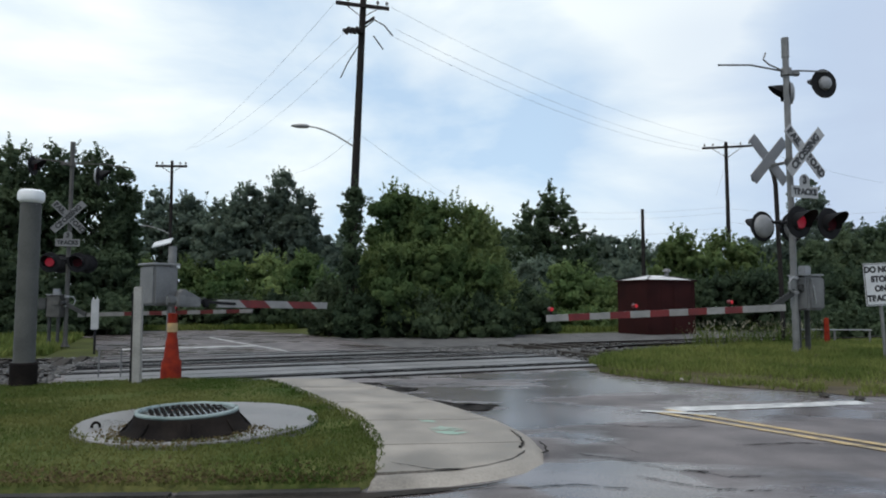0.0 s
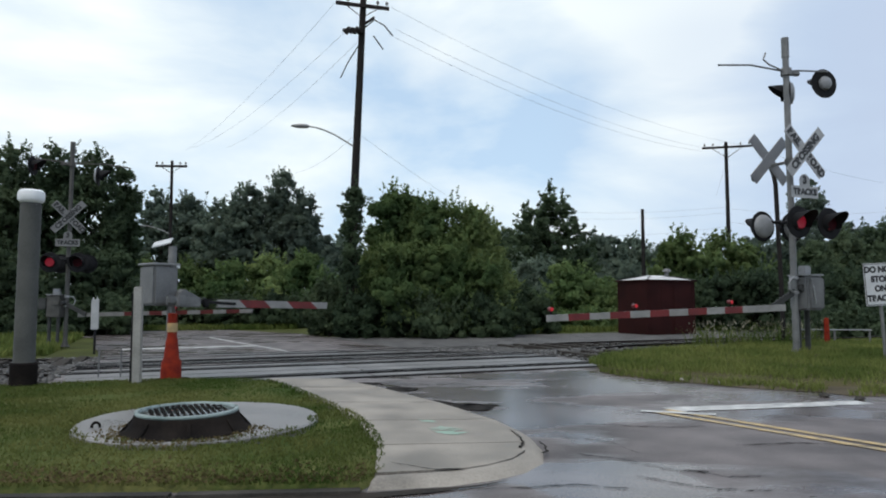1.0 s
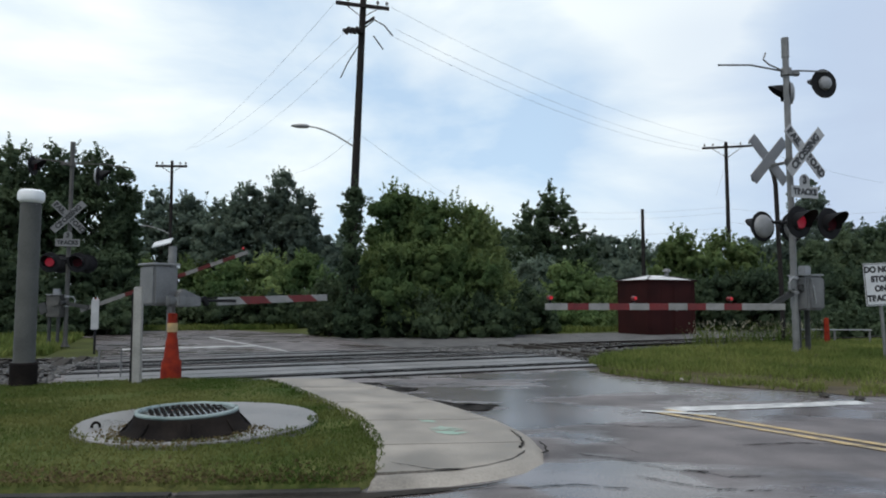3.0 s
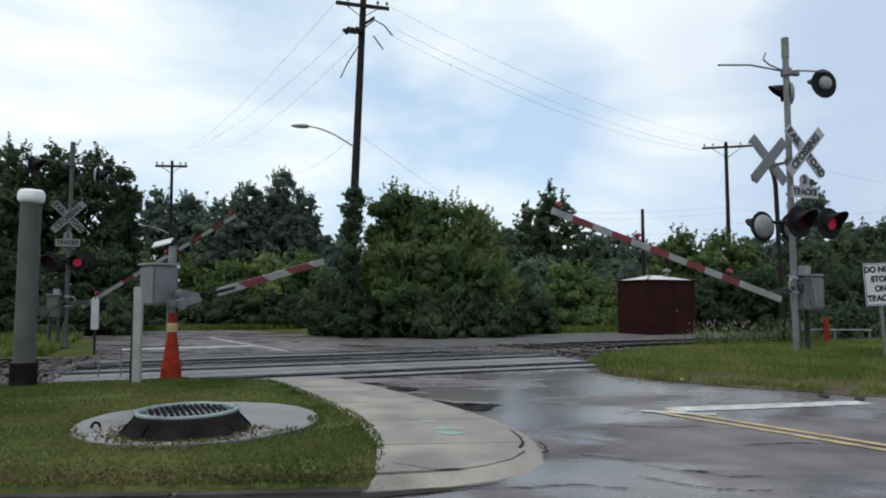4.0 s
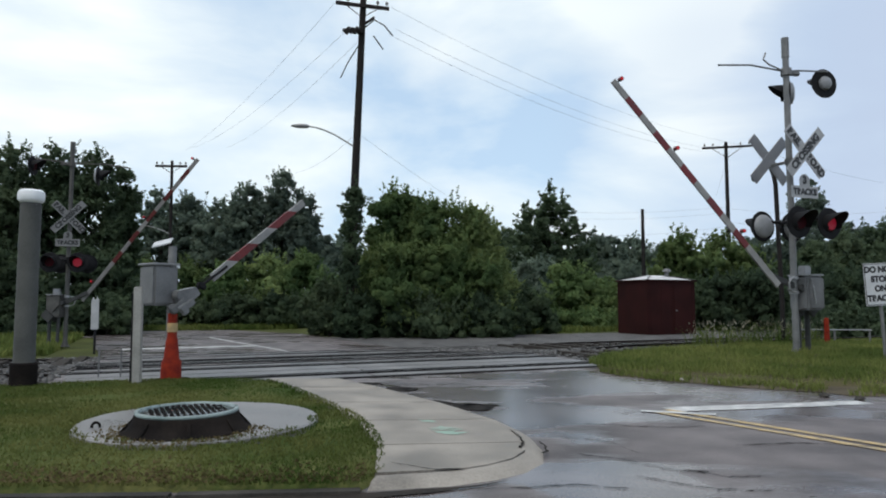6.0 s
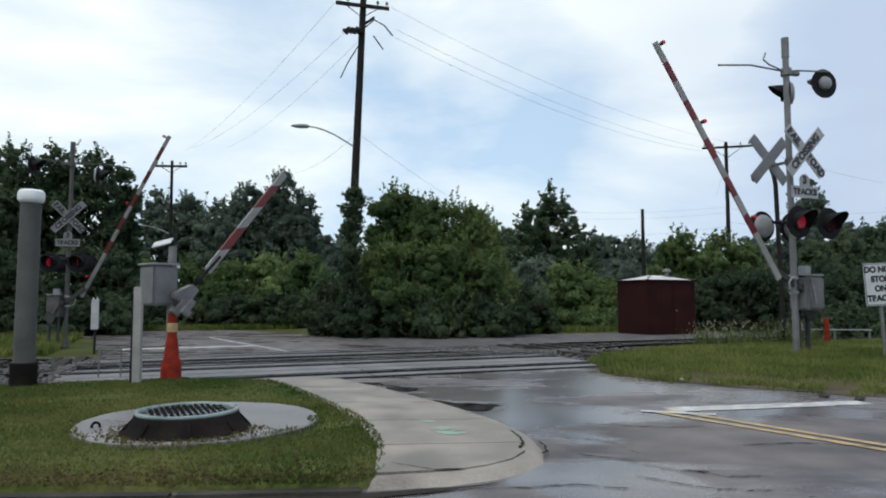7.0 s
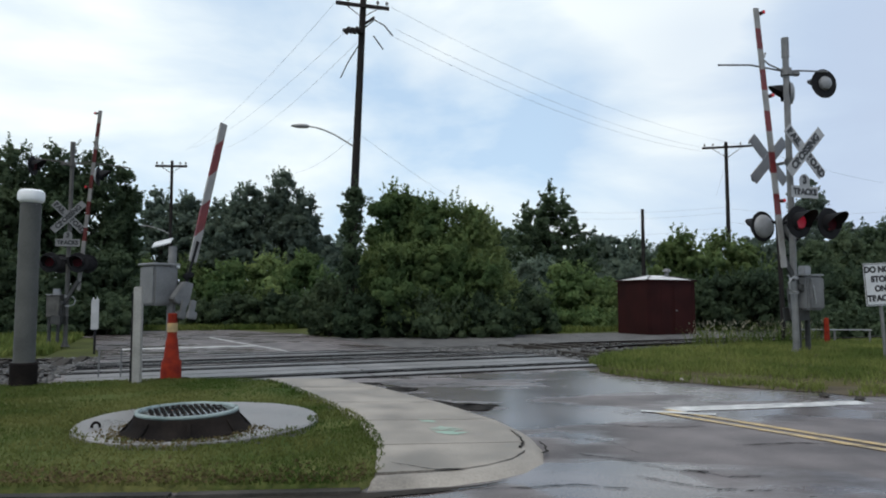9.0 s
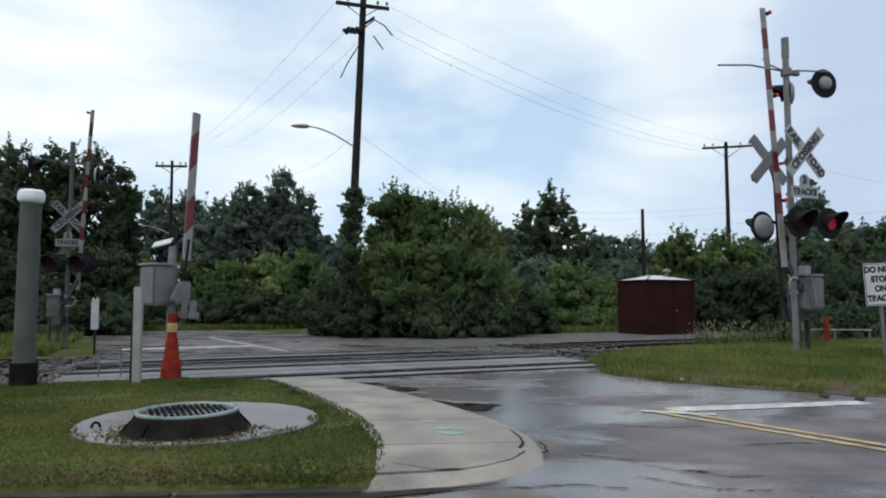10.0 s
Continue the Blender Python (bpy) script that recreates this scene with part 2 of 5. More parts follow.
M_ARMWHITE = surf("arm_white", (0.19, 0.186, 0.18), (0.29, 0.285, 0.275), (0.35, 0.5), 4, 50, 0.05)
M_ARMRED = surf("arm_red", (0.10, 0.008, 0.009), (0.17, 0.014, 0.015), (0.3, 0.45), 4, 50, 0.05)
M_ORANGE = surf("orange_plastic", (0.13, 0.012, 0.008), (0.27, 0.030, 0.012), (0.6, 0.8), 9, 40, 0.15, spec=0.12)
M_WOOD = surf("creosote_wood", (0.009, 0.008, 0.008), (0.026, 0.022, 0.021), (0.7, 0.9), 2, 30, 0.5, spec=0.2)
M_POSTWOOD = surf("weathered_post", (0.22, 0.215, 0.20), (0.36, 0.35, 0.33), (0.6, 0.85), 3, 40, 0.3)
M_CAP = surf("white_cap", (0.72, 0.74, 0.75), (0.85, 0.86, 0.87), (0.35, 0.5), 5, 50, 0.05)
M_SHED = surf("maroon_sheet", (0.021, 0.0068, 0.0066), (0.037, 0.0115, 0.011), (0.6, 0.8), 1.2, 40, 0.1, spec=0.08)
M_ROOF = surf("pale_roof", (0.48, 0.47, 0.47), (0.66, 0.66, 0.66), (0.35, 0.55), 2, 40, 0.1)
M_CASTIRON = surf("dark_iron_ring", (0.008, 0.007, 0.007), (0.022, 0.018, 0.016), (0.75, 0.95), 4, 50, 0.25, spec=0.04)
M_RIMGREEN = surf("wet_green_rim", (0.13, 0.18, 0.178), (0.29, 0.35, 0.34), (0.2, 0.4), 4, 50, 0.15)
M_GRATE = surf("wet_cover", (0.025, 0.030, 0.031), (0.085, 0.100, 0.104), (0.04, 0.30), 3, 40, 0.08, mid=0.5)
M_TEAL = surf("teal_spray_paint", (0.27, 0.27, 0.23), (0.27, 0.44, 0.35), (0.5, 0.7), 9, 40, 0.1, spec=0.3)
M_CABLE = surf("grey_cable", (0.28, 0.31, 0.36), (0.36, 0.40, 0.46), (0.6, 0.8), 3, 40, 0.0)
M_BARK = surf("bark", (0.025, 0.02, 0.016), (0.06, 0.05, 0.04), (0.8, 0.95), 3, 25, 0.6)
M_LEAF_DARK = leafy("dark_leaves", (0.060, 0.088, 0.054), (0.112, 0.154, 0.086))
M_LEAF = leafy("green_leaves", (0.090, 0.140, 0.058), (0.185, 0.245, 0.096))
M_LEAF_LIGHT = leafy("light_leaves", (0.115, 0.180, 0.072), (0.205, 0.275, 0.110))
# aerial haze put into the leaf colour: paler and bluer for distant trees
M_LEAF_HAZE = leafy("hazed_far_leaves", (0.104, 0.142, 0.116), (0.155, 0.200, 0.152))
M_GRASS = leafy("grass_blades", (0.086, 0.122, 0.032), (0.170, 0.196, 0.060), 0.25)
M_LAWNBLADE = leafy("lawn_blades", (0.050, 0.084, 0.020), (0.130, 0.138, 0.046), 0.22)
M_WEED = leafy("seed_heads", (0.20, 0.19, 0.13), (0.40, 0.38, 0.30), 0.3)
M_LITTER = leafy("dry_leaf_litter", (0.075, 0.062, 0.028), (0.150, 0.115, 0.060), 0.3)


# ---- mesh tools ----
def cyl(bm, p, q, r, r2=None, seg=16):
    """A tapered rod from p to q."""
    p, q = Vector(p), Vector(q)
    r2 = r if r2 is None else r2
    m = Matrix.Translation((p + q) / 2) @ (q - p).to_track_quat("Z", "Y").to_matrix().to_4x4()
    bmesh.ops.create_cone(bm, cap_ends=True, segments=seg, radius1=r, radius2=max(r2, 1e-4), depth=(q - p).length, matrix=m)


def box(bm, c, s, rot=None, bevel=0.0):
    m = Matrix.Translation(c) @ (rot or Matrix.Identity(4)) @ Matrix.Diagonal((*s, 1))
    made = bmesh.ops.create_cube(bm, size=1, matrix=m)
    if bevel:
        edges = {e for v in made["verts"] for e in v.link_edges}
        bmesh.ops.bevel(bm, geom=list(edges), offset=bevel, segments=2, affect="EDGES")


def lathe(bm, profile, m=None, seg=24):
    """Turns (radius, height) pairs about z."""
    m = m or Matrix.Identity(4)
    rings = [[bm.verts.new(m @ Vector((r * math.cos(a), r * math.sin(a), z))) for a in [2 * math.pi * i / seg for i in range(seg)]] for r, z in profile]
    for a, b in zip(rings, rings[1:]):
        for i in range(seg):
            j = (i + 1) % seg
            bm.faces.new((a[i], a[j], b[j], b[i]))
    bm.faces.new(rings[0][::-1])
    bm.faces.new(rings[-1])


def tube(bm, points, r, seg=8):
    """One bent rod along the points."""
    pts = [Vector(p) for p in points]
    rings = []
    side = None
    for i, p in enumerate(pts):
        d = (pts[min(i + 1, len(pts) - 1)] - pts[max(i - 1, 0)]).normalized()
        if side is None:
            side = d.orthogonal().normalized()
        side = (side - d * side.dot(d)).normalized()
        up = d.cross(side)
        rings.append([bm.verts.new(p + (side * math.cos(t) + up * math.sin(t)) * r) for t in [2 * math.pi * k / seg for k in range(seg)]])
    for q, w in zip(rings, rings[1:]):
        for k in range(seg):
            j = (k + 1) % seg
            bm.faces.new((q[k], q[j], w[j], w[k]))
    bm.faces.new(rings[0][::-1])
    bm.faces.new(rings[-1])


def mesh_of(name, bm, material, smooth=35):
    bmesh.ops.recalc_face_normals(bm, faces=bm.faces)
    me = bpy.data.meshes.new(name)
    if smooth:
        for f in bm.faces:
            f.smooth = True
        for e in bm.edges:
            e.smooth = len(e.link_faces) == 2 and e.calc_face_angle(3.2) < radians(smooth)
    bm.to_mesh(me)
    bm.free()
    me.materials.append(material)
    return me


def part(name, bm, material, parent, label=""):
    ob = new(name, mesh_of(name, bm, material))
    ob.parent = parent
    return tagged(ob, label)


def thing(name, label, category, m, group="", kind=""):
    ob = new(name)
    ob.matrix_world = m
    ob.empty_display_size = 0.2
    return tagged(ob, label, category, group, kind)


def single(name, bm, material, label, category, m=None, group="", kind=""):
    ob = new(name, mesh_of(name, bm, material))
    ob.matrix_world = m or Matrix.Identity(4)
    return tagged(ob, label, category, group, kind)


def raw(name, verts, faces, material):
    """A mesh from numpy arrays of equal polygons."""
    me = bpy.data.meshes.new(name)
    k = faces.shape[1]
    me.vertices.add(len(verts))
    me.vertices.foreach_set("co", np.ascontiguousarray(verts, dtype=np.float32).ravel())
    me.loops.add(faces.size)
    me.loops.foreach_set("vertex_index", np.ascontiguousarray(faces, dtype=np.int32).ravel())
    me.polygons.add(len(faces))
    me.polygons.foreach_set("loop_start", np.arange(0, faces.size, k, dtype=np.int32))
    me.update(calc_edges=True)
    me.materials.append(material)
    return me


def writing(text, size, material, parent, m, name="lettering"):
    cu = bpy.data.curves.new(name, "FONT")
    cu.body, cu.size, cu.align_x, cu.align_y, cu.extrude, cu.offset = text, size, "CENTER", "CENTER", 0.002, 0.006 * size / 0.1
    tmp = bpy.data.objects.new(name, cu)
    scene.collection.objects.link(tmp)
    me = bpy.data.meshes.new_from_object(tmp.evaluated_get(bpy.context.evaluated_depsgraph_get()))
    bpy.data.objects.remove(tmp)
    me.materials.clear()
    me.materials.append(material)
    ob = new(name, me)
    ob.parent = parent
    ob.matrix_local = m
    return ob


# ---- the lie of the land: level to the first rails, then falling gently ----
EX, EY = 0.922, 0.3875          # along the tracks; across them is (-EY, EX)


def across(x, y):
    return -EY * x + EX * y


def along(x, y):
    return EX * x + EY * y


def place(s, n):
    return s * EX - n * EY, s * EY + n * EX


def land(x, y):
    n = across(x, y)
    k = min(max((n - 11.3) / 7.2, 0), 1)
    return -0.35 * k * k * (3 - 2 * k) if n > 11.3 else 0.0


# ---- ground, road, verges ----
def sheet(name, outline, material, lift, label, category, step=0.8, wobble=0.0, rise=None, kind="structure", sink=False):
    """A sheet over the land inside an outline, cut into cells that follow the slope."""
    xs, ys = [p[0] for p in outline], [p[1] for p in outline]
    bm = bmesh.new()
    bm.faces.new([bm.verts.new((x, y, 0)) for x, y in outline])
    for lo, hi, axis in ((min(xs), max(xs), 0), (min(ys), max(ys), 1)):
        c = lo + step
        while c < hi:
            co, no = [0, 0, 0], [0, 0, 0]
            co[axis], no[axis] = c, 1
            bmesh.ops.bisect_plane(bm, geom=bm.verts[:] + bm.edges[:] + bm.faces[:], plane_co=co, plane_no=no)
            c += step
    edge = {v for e in bm.edges if len(e.link_faces) == 1 for v in e.verts}
    for v in bm.verts:
        h = land(v.co.x, v.co.y) + lift
        if v in edge and sink:
            h -= lift + 0.02
        if v not in edge:
            h += wobble * noise.noise(Vector((v.co.x * 0.7, v.co.y * 0.7, 3.1)))
            if rise:
                h += rise(v.co.x, v.co.y)
        v.co.z = h
    ob = new(name, mesh_of(name, bm, material, 60))
    return tagged(ob, label, category, kind=kind)


def rounded(points, n=5):
    """Corner-cut outline (Chaikin)."""
    for _ in range(n):
        out = []
        for a, b in zip(points, points[1:] + points[:1]):
            out += [(a[0] * 0.75 + b[0] * 0.25, a[1] * 0.75 + b[1] * 0.25), (a[0] * 0.25 + b[0] * 0.75, a[1] * 0.25 + b[1] * 0.75)]
        points = out
    return points


def build_land():
    bm = bmesh.new()
    cuts = [-2500, -600, -150, -60] + [x * 2.0 - 40 for x in range(41)] + [60, 150, 600, 2500]
    grid = [[bm.verts.new((x, y, land(x, y) - 0.03)) for y in cuts] for x in cuts]
    for a, b in zip(grid, grid[1:]):
        for i in range(len(cuts) - 1):
            bm.faces.new((a[i], b[i], b[i + 1], a[i + 1]))
    tagged(new("ground", mesh_of("ground", bm, M_SOIL)), "dark damp soil and rough grass reaching the tree belt", "ground", kind="structure")
    sheet("road", [(-40, -15), (40, -15), (40, 9.2), (6.2, 9.2), (2.6, 10.95), place(7.6, 12.6), place(8.6, 15.5), place(9.7, 19.2), place(7.5, 21), place(6.0, 25), place(5.6, 29), place(3, 34), place(-8, 40), place(-12, 36), place(-2.2, 29), place(-1.6, 22.2), place(-1.2, 18.7), place(-1.4, 9.8), (-6.5, 8.0), (-40, 4)],
          M_ASPHALT, 0.0, "old grey asphalt road, wet and cracked after rain", "road", 1.5)
    # gravel service strip beyond the rails
    sheet("gravel_strip", [place(6.7, 19.2), place(45, 19.2), place(45, 22.6), place(24, 24.5), place(8, 24.4), place(5.8, 26)], M_GRAVEL, 0.004,
          "strip of wet grey gravel beside the tracks", "gravel", 1.5)
    for s0, s1, name in ((-60, -1.2, "ballast_bed"), (6.9, 70, "ballast_bed")):
        sheet(name, [place(s0, 9.3), place(s1, 9.3), place(s1, 19.2), place(s0, 19.2)], M_GRAVEL, -0.01, "bed of dark crushed stone under the tracks", "ballast", 2.0, kind="structure")


RAILS = ((10.0, 11.435), (13.4, 14.835), (16.9, 18.335))


ENDS = (7.1, 8.3, 9.6)


def build_tracks():
    """Three tracks: rails and sleepers, with concrete panels and rubber strips where the road crosses."""
    for (near, far), end in zip(RAILS, ENDS):
        mid = (near + far) / 2
        cuts = (-60, -30, -12, -6, -3.4, -1.2, 3, end, end + 2.4, 15, 22, 40, 70)
        track = thing("railway_track", "rusty steel railway track on dark wooden sleepers", "track", Matrix.Identity(4), "tracks of the crossing")
        for n in (near, far):
            bm = bmesh.new()
            for s0, s1 in zip(cuts, cuts[1:]):
                a, b = place(s0, n), place(s1, n)
                za, zb = land(*a), land(*b)
                rot = Matrix.Rotation(math.atan2(EY, EX), 4, "Z")
                c = ((a[0] + b[0]) / 2, (a[1] + b[1]) / 2)
                lift_a = 0.09 if s0 <= -3.4 or (s0 > end and near > 11) else 0.0
                lift_b = 0.09 if s1 <= -3.4 or (s1 > end and near > 11) else 0.0
                top = (za + zb) / 2 + 0.006 + (lift_a + lift_b) / 2
                rot = rot @ Matrix.Rotation(-math.atan2(lift_b - lift_a + zb - za, s1 - s0), 4, "Y")
                box(bm, (*c, top - 0.02), (s1 - s0, 0.07, 0.04), rot)
                box(bm, (*c, top - 0.09), (s1 - s0, 0.018, 0.11), rot)
                box(bm, (*c, top - 0.15), (s1 - s0, 0.14, 0.02), rot)
            part("rail", bm, M_RAIL, track)
            bm = bmesh.new()
            rot = Matrix.Rotation(math.atan2(EY, EX), 4, "Z")
            high = 0.098 if near > 11 else 0.012
            for s0, s1, u0, u1 in ((-60, -3.4, 0.098, 0.098), (-3.4, -1.2, 0.098, 0.012), (-1.2, end, 0.012, 0.012), (end, end + 2.4, 0.012, high), (end + 2.4, 70, high, high)):
                c = place((s0 + s1) / 2, n)
                box(bm, (*c, land(*c) + (u0 + u1) / 2), (s1 - s0, 0.03, 0.006), rot @ Matrix.Rotation(-math.atan2(u1 - u0, s1 - s0), 4, "Y"))
            part("railhead", bm, M_RAILTOP, track, "worn bright rail top")
        sl = bmesh.new()
        box(sl, (0, 0, 0), (0.22, 2.6, 0.16), None, 0.012)
        me = mesh_of("sleeper", sl, M_SLEEPER)
        s = -22.0
        while s < 34:
            if not -1.5 < s < end + 0.2:
                ob = new("sleeper", me)
                c = place(s + random.uniform(-0.03, 0.03), mid)
                ob.parent = track
                ob.matrix_world = pose(*c, land(*c) - 0.035, 0, 0, math.degrees(math.atan2(EY, EX)) + random.uniform(-1, 1))
            s += 0.55
    # crossing panels, laid between and beside the rails
    crossing = thing("crossing_surface", "wet concrete crossing panels with black rubber flangeways", "crossing", Matrix.Identity(4))
    rot = Matrix.Rotation(math.atan2(EY, EX), 4, "Z")
    bands = []
    for (near, far), end in zip(RAILS, ENDS):
        bands += [(q0, q1, end) for q0, q1 in [(near - 0.60, near - 0.16), (near + 0.15, (near + far) / 2 - 0.02), ((near + far) / 2 + 0.02, far - 0.15), (far + 0.16, far + 0.60)]]
    for n0, n1, end in bands:
        s = -1.15 + random.uniform(-0.05, 0.05)
        w = (end + 1.1) / 2
        while s < end - 0.5:
            bm = bmesh.new()
            box(bm, (0, 0, 0), (w - 0.018, n1 - n0, 0.05), None, 0.008)
            c = place(s + w / 2, (n0 + n1) / 2)
            ob = new("panel", mesh_of("panel", bm, M_PANEL))
            ob.parent = crossing
            tilt = (land(*place(0, n1)) - land(*place(0, n0))) / (n1 - n0)
            ob.matrix_world = pose(*c, land(*c) - 0.021 + random.uniform(-0.003, 0.003)) @ rot @ Matrix.Rotation(math.atan(tilt), 4, "X")
            s += w
    for (near, far), end in zip(RAILS, ENDS):
        for n in (near + 0.09, far - 0.09, near - 0.10, far + 0.10, near - 0.66, far + 0.66):
            bm = bmesh.new()
            c = place((end - 1.2) / 2, n)
            box(bm, (*c, land(*c) - 0.012), (end + 1.2, 0.15, 0.044), rot)
            part("rubber_strip", bm, M_RUBBER, crossing, "black rubber flangeway strip")


def build_ballast():
    """Crushed stone between the sleepers near the road, one joined mesh."""
    rng = np.random.default_rng(11)
    base = np.array([(1, 0, 0), (-1, 0, 0), (0, 1, 0), (0, -1, 0), (0, 0, 1), (0, 0, -1)], float)
    tri = np.array([(0, 2, 4), (2, 1, 4), (1, 3, 4), (3, 0, 4), (2, 0, 5), (1, 2, 5), (3, 1, 5), (0, 3, 5)])
    verts, faces, k = [], [], 0
    for lo, hi, count in ((-7.5, -1.25, 7000), (7.15, 20.0, 7000)):
        for _ in range(count):
            x, y = place(rng.uniform(lo, hi), rng.uniform(9.4, 19.1))
            if inside((x, y), VERGE):
                continue
            r = rng.uniform(0.025, 0.055)
            q = Euler(rng.uniform(0, 6.28, 3)).to_matrix()
            v = (base * rng.uniform(0.6, 1.15, (6, 3)) * r) @ np.array(q)
            verts.append(v + np.array((x, y, land(x, y) + 0.005)))
            faces.append(tri + k)
            k += 6
    ob = new("ballast_stones", raw("ballast_stones", np.concatenate(verts), np.concatenate(faces), M_BALLAST))
    tagged(ob, "loose crushed grey ballast stones along the rails", "ballast", kind="stuff")


def blades(name, spots, height, material, label, category, width=0.012, lean=0.35):
    """Grass: one bent blade of two quads at each (x, y, z)."""
    spots = np.array(spots)
    n = len(spots)
    a = np.random.uniform(0, 2 * np.pi, n)
    h = height * np.random.uniform(0.45, 1.2, n)
    d = np.stack([np.cos(a), np.sin(a), 0 * a], 1)
    side = np.stack([-np.sin(a), np.cos(a), 0 * a], 1) * width * np.random.uniform(0.6, 1.3, n)[:, None]
    k = (h * lean * np.random.uniform(0.3, 1.6, n))[:, None]
    up = np.zeros((n, 3)); up[:, 2] = h
    mid = spots + up * 0.6 + d * k * 0.35
    tip = spots + up + d * k
    v = np.stack([spots - side, spots + side, mid + side * 0.8, mid - side * 0.8, tip + side * 0.15, tip - side * 0.15], 1).reshape(-1, 3)
    b = np.arange(n)[:, None] * 6
    f = np.concatenate([b + np.array([[0, 1, 2, 3]]), b + np.array([[3, 2, 4, 5]])])
    ob = new(name, raw(name, v, f, material))
    return tagged(ob, label, category, kind="stuff")


def inside(p, poly):
    hit, j = False, len(poly) - 1
    for i in range(len(poly)):
        (xi, yi), (xj, yj) = poly[i], poly[j]
        if (yi > p[1]) != (yj > p[1]) and p[0] < (xj - xi) * (p[1] - yi) / (yj - yi) + xi:
            hit = not hit
        j = i
    return hit


ISLAND = rounded([(-9.0, 3.7), (-0.7, 3.95), (-0.36, 3.98), (-0.40, 5.0), (-0.68, 6.1), (-1.15, 7.05), (-1.78, 8.25), (-2.4, 9.2), (-4.2, 9.0), (-5.6, 8.2), (-9.0, 7.6)], 2)
VERGE = rounded([(2.25, 10.7), (2.9, 9.75), (4.2, 8.85), (6.2, 8.0), (14.0, 6.9), (26, 8.5), (26, 20.5), (9.0, 16.1), (6.7, 15.2), (5.0, 14.2), (3.4, 12.9), (2.5, 11.6)], 2)
PAD = (-2.08, 5.92)


def build_verges():
    sheet("grass_island", ISLAND, M_LAWN, 0.05, "mown wet lawn inside the kerb round a concrete pad", "grass", 0.25, 0.02, lambda x, y: -0.08 if math.hypot(x - PAD[0], y - PAD[1]) < 0.93 else 0.0, sink=True)
    spots = []
    while len(spots) < 95000:
        x, y = random.uniform(-9, 0), random.uniform(3.7, 9.2)
        r = math.hypot((x - PAD[0]) / 1.0, (y - PAD[1]) / 1.0)
        if inside((x, y), ISLAND) and r > 0.96 + 0.12 * noise.noise(Vector((x * 4, y * 4, 0))):
            if noise.noise(Vector((x * 1.3, y * 1.3, 7))) > -0.45 or random.random() < 0.4:
                spots.append((x, y, 0.045 if r > 1.0 else 0.07))
    blades("lawn_grass", spots, 0.030, M_LAWNBLADE, "short damp grass with dry straw patches", "grass", 0.0045, 0.8)
    litter = []
    while len(litter) < 2200:
        x, y = random.uniform(-6, -0.45), 3.93 + abs(random.gauss(0, 0.20))
        if inside((x, y), ISLAND):
            litter.append((x, y, 0.06))
    for i in range(320):
        t, r = random.uniform(2.8, 6.5), 0.49 + abs(random.gauss(0, 0.09))
        litter.append((-2.03 + r * math.cos(t), 5.47 + r * math.sin(t), 0.078))
    blades("leaf_litter", litter, 0.016, M_LITTER, "tan bits of dry leaf and straw on the lawn edge", "litter", 0.012, 1.2)
    dirt = rounded([(2.1, 10.6), (2.9, 9.4), (3.9, 8.4), (5.4, 7.5), (14, 5.9), (26, 7), (26, 12), (8, 12), (4, 11.5)], 3)
    dirt = [(x + 0.22 * noise.noise(Vector((x * 1.7, y * 1.7, 2))), y - 0.12 + 0.30 * noise.noise(Vector((x * 1.9, y * 1.9, 8)))) if y < 10 else (x, y) for x, y in dirt]
    sheet("dirt_edge", dirt, M_DIRT, 0.006, "wet brown dirt washed along the verge edge", "dirt", 0.5, 0.003)
    sheet("grass_verge", VERGE, M_VERGE, 0.03, "rough green grass verge under the crossing signal", "grass", 0.5, 0.05, lambda x, y: 0.06 * min(1, max(0, (across(x, y) - 8) / 2)), sink=True)
    spots = []
    while len(spots) < 75000:
        x, y = random.uniform(2, 16), random.uniform(6.5, 17)
        if inside((x, y), VERGE) and random.random() < 0.75 + 0.9 * noise.noise(Vector((x * 1.1, y * 1.1, 5))) - max(0.0, 0.85 - 0.75 * (y - np.interp(x, (2.2, 2.9, 4.2, 6.2, 14.0), (9.4, 9.3, 8.85, 8.0, 6.9)))):
            spots.append((x, y, 0.04 + 0.06 * min(1, max(0, (across(x, y) - 8) / 2))))
    k = 0
    while k < 6000:
        x, y = random.uniform(2, 12), random.uniform(6, 11)
        if inside((x, y), dirt) and not inside((x, y), VERGE) and noise.noise(Vector((x * 2.2, y * 2.2, 9))) > -0.1:
            spots.append((x, y, 0.0))
            k += 1
    blades("verge_grass", spots, 0.10, M_GRASS, "uncut green verge grass", "grass", 0.006, 0.6)
    spots, heads = [], []
    for i in range(110):
        s, n = random.uniform(10.6, 14.2), random.uniform(11.0, 11.9)
        x, y = place(s, n)
        spots.append((x, y, 0.1))
        for k in range(5):
            heads.append((x + random.uniform(-0.14, 0.14), y + random.uniform(-0.1, 0.1), 0.1 + random.uniform(0.10, 0.5)))
    blades("weed_stalks", spots * 4, 0.40, M_GRASS, "tall weeds at the edge of the ballast", "weeds", 0.01, 0.6)
    blades("weed_heads", heads, 0.07, M_WEED, "pale seed heads of tall weeds", "weeds", 0.009, 1.1)
    # far verges of rough grass
    spots = []
    for i in range(16000):
        s, n = random.uniform(-14, -2.6), random.uniform(20.5, 30)
        x, y = place(s, n)
        spots.append((x, y, land(x, y) - 0.03))
    for i in range(9000):
        s, n = random.uniform(-2, 6.5), random.uniform(34, 40)
        x, y = place(s, n)
        spots.append((x, y, land(x, y) - 0.03))
    for i in range(14000):
        s, n = random.uniform(7, 45), random.uniform(25.6, 30)
        x, y = place(s, n)
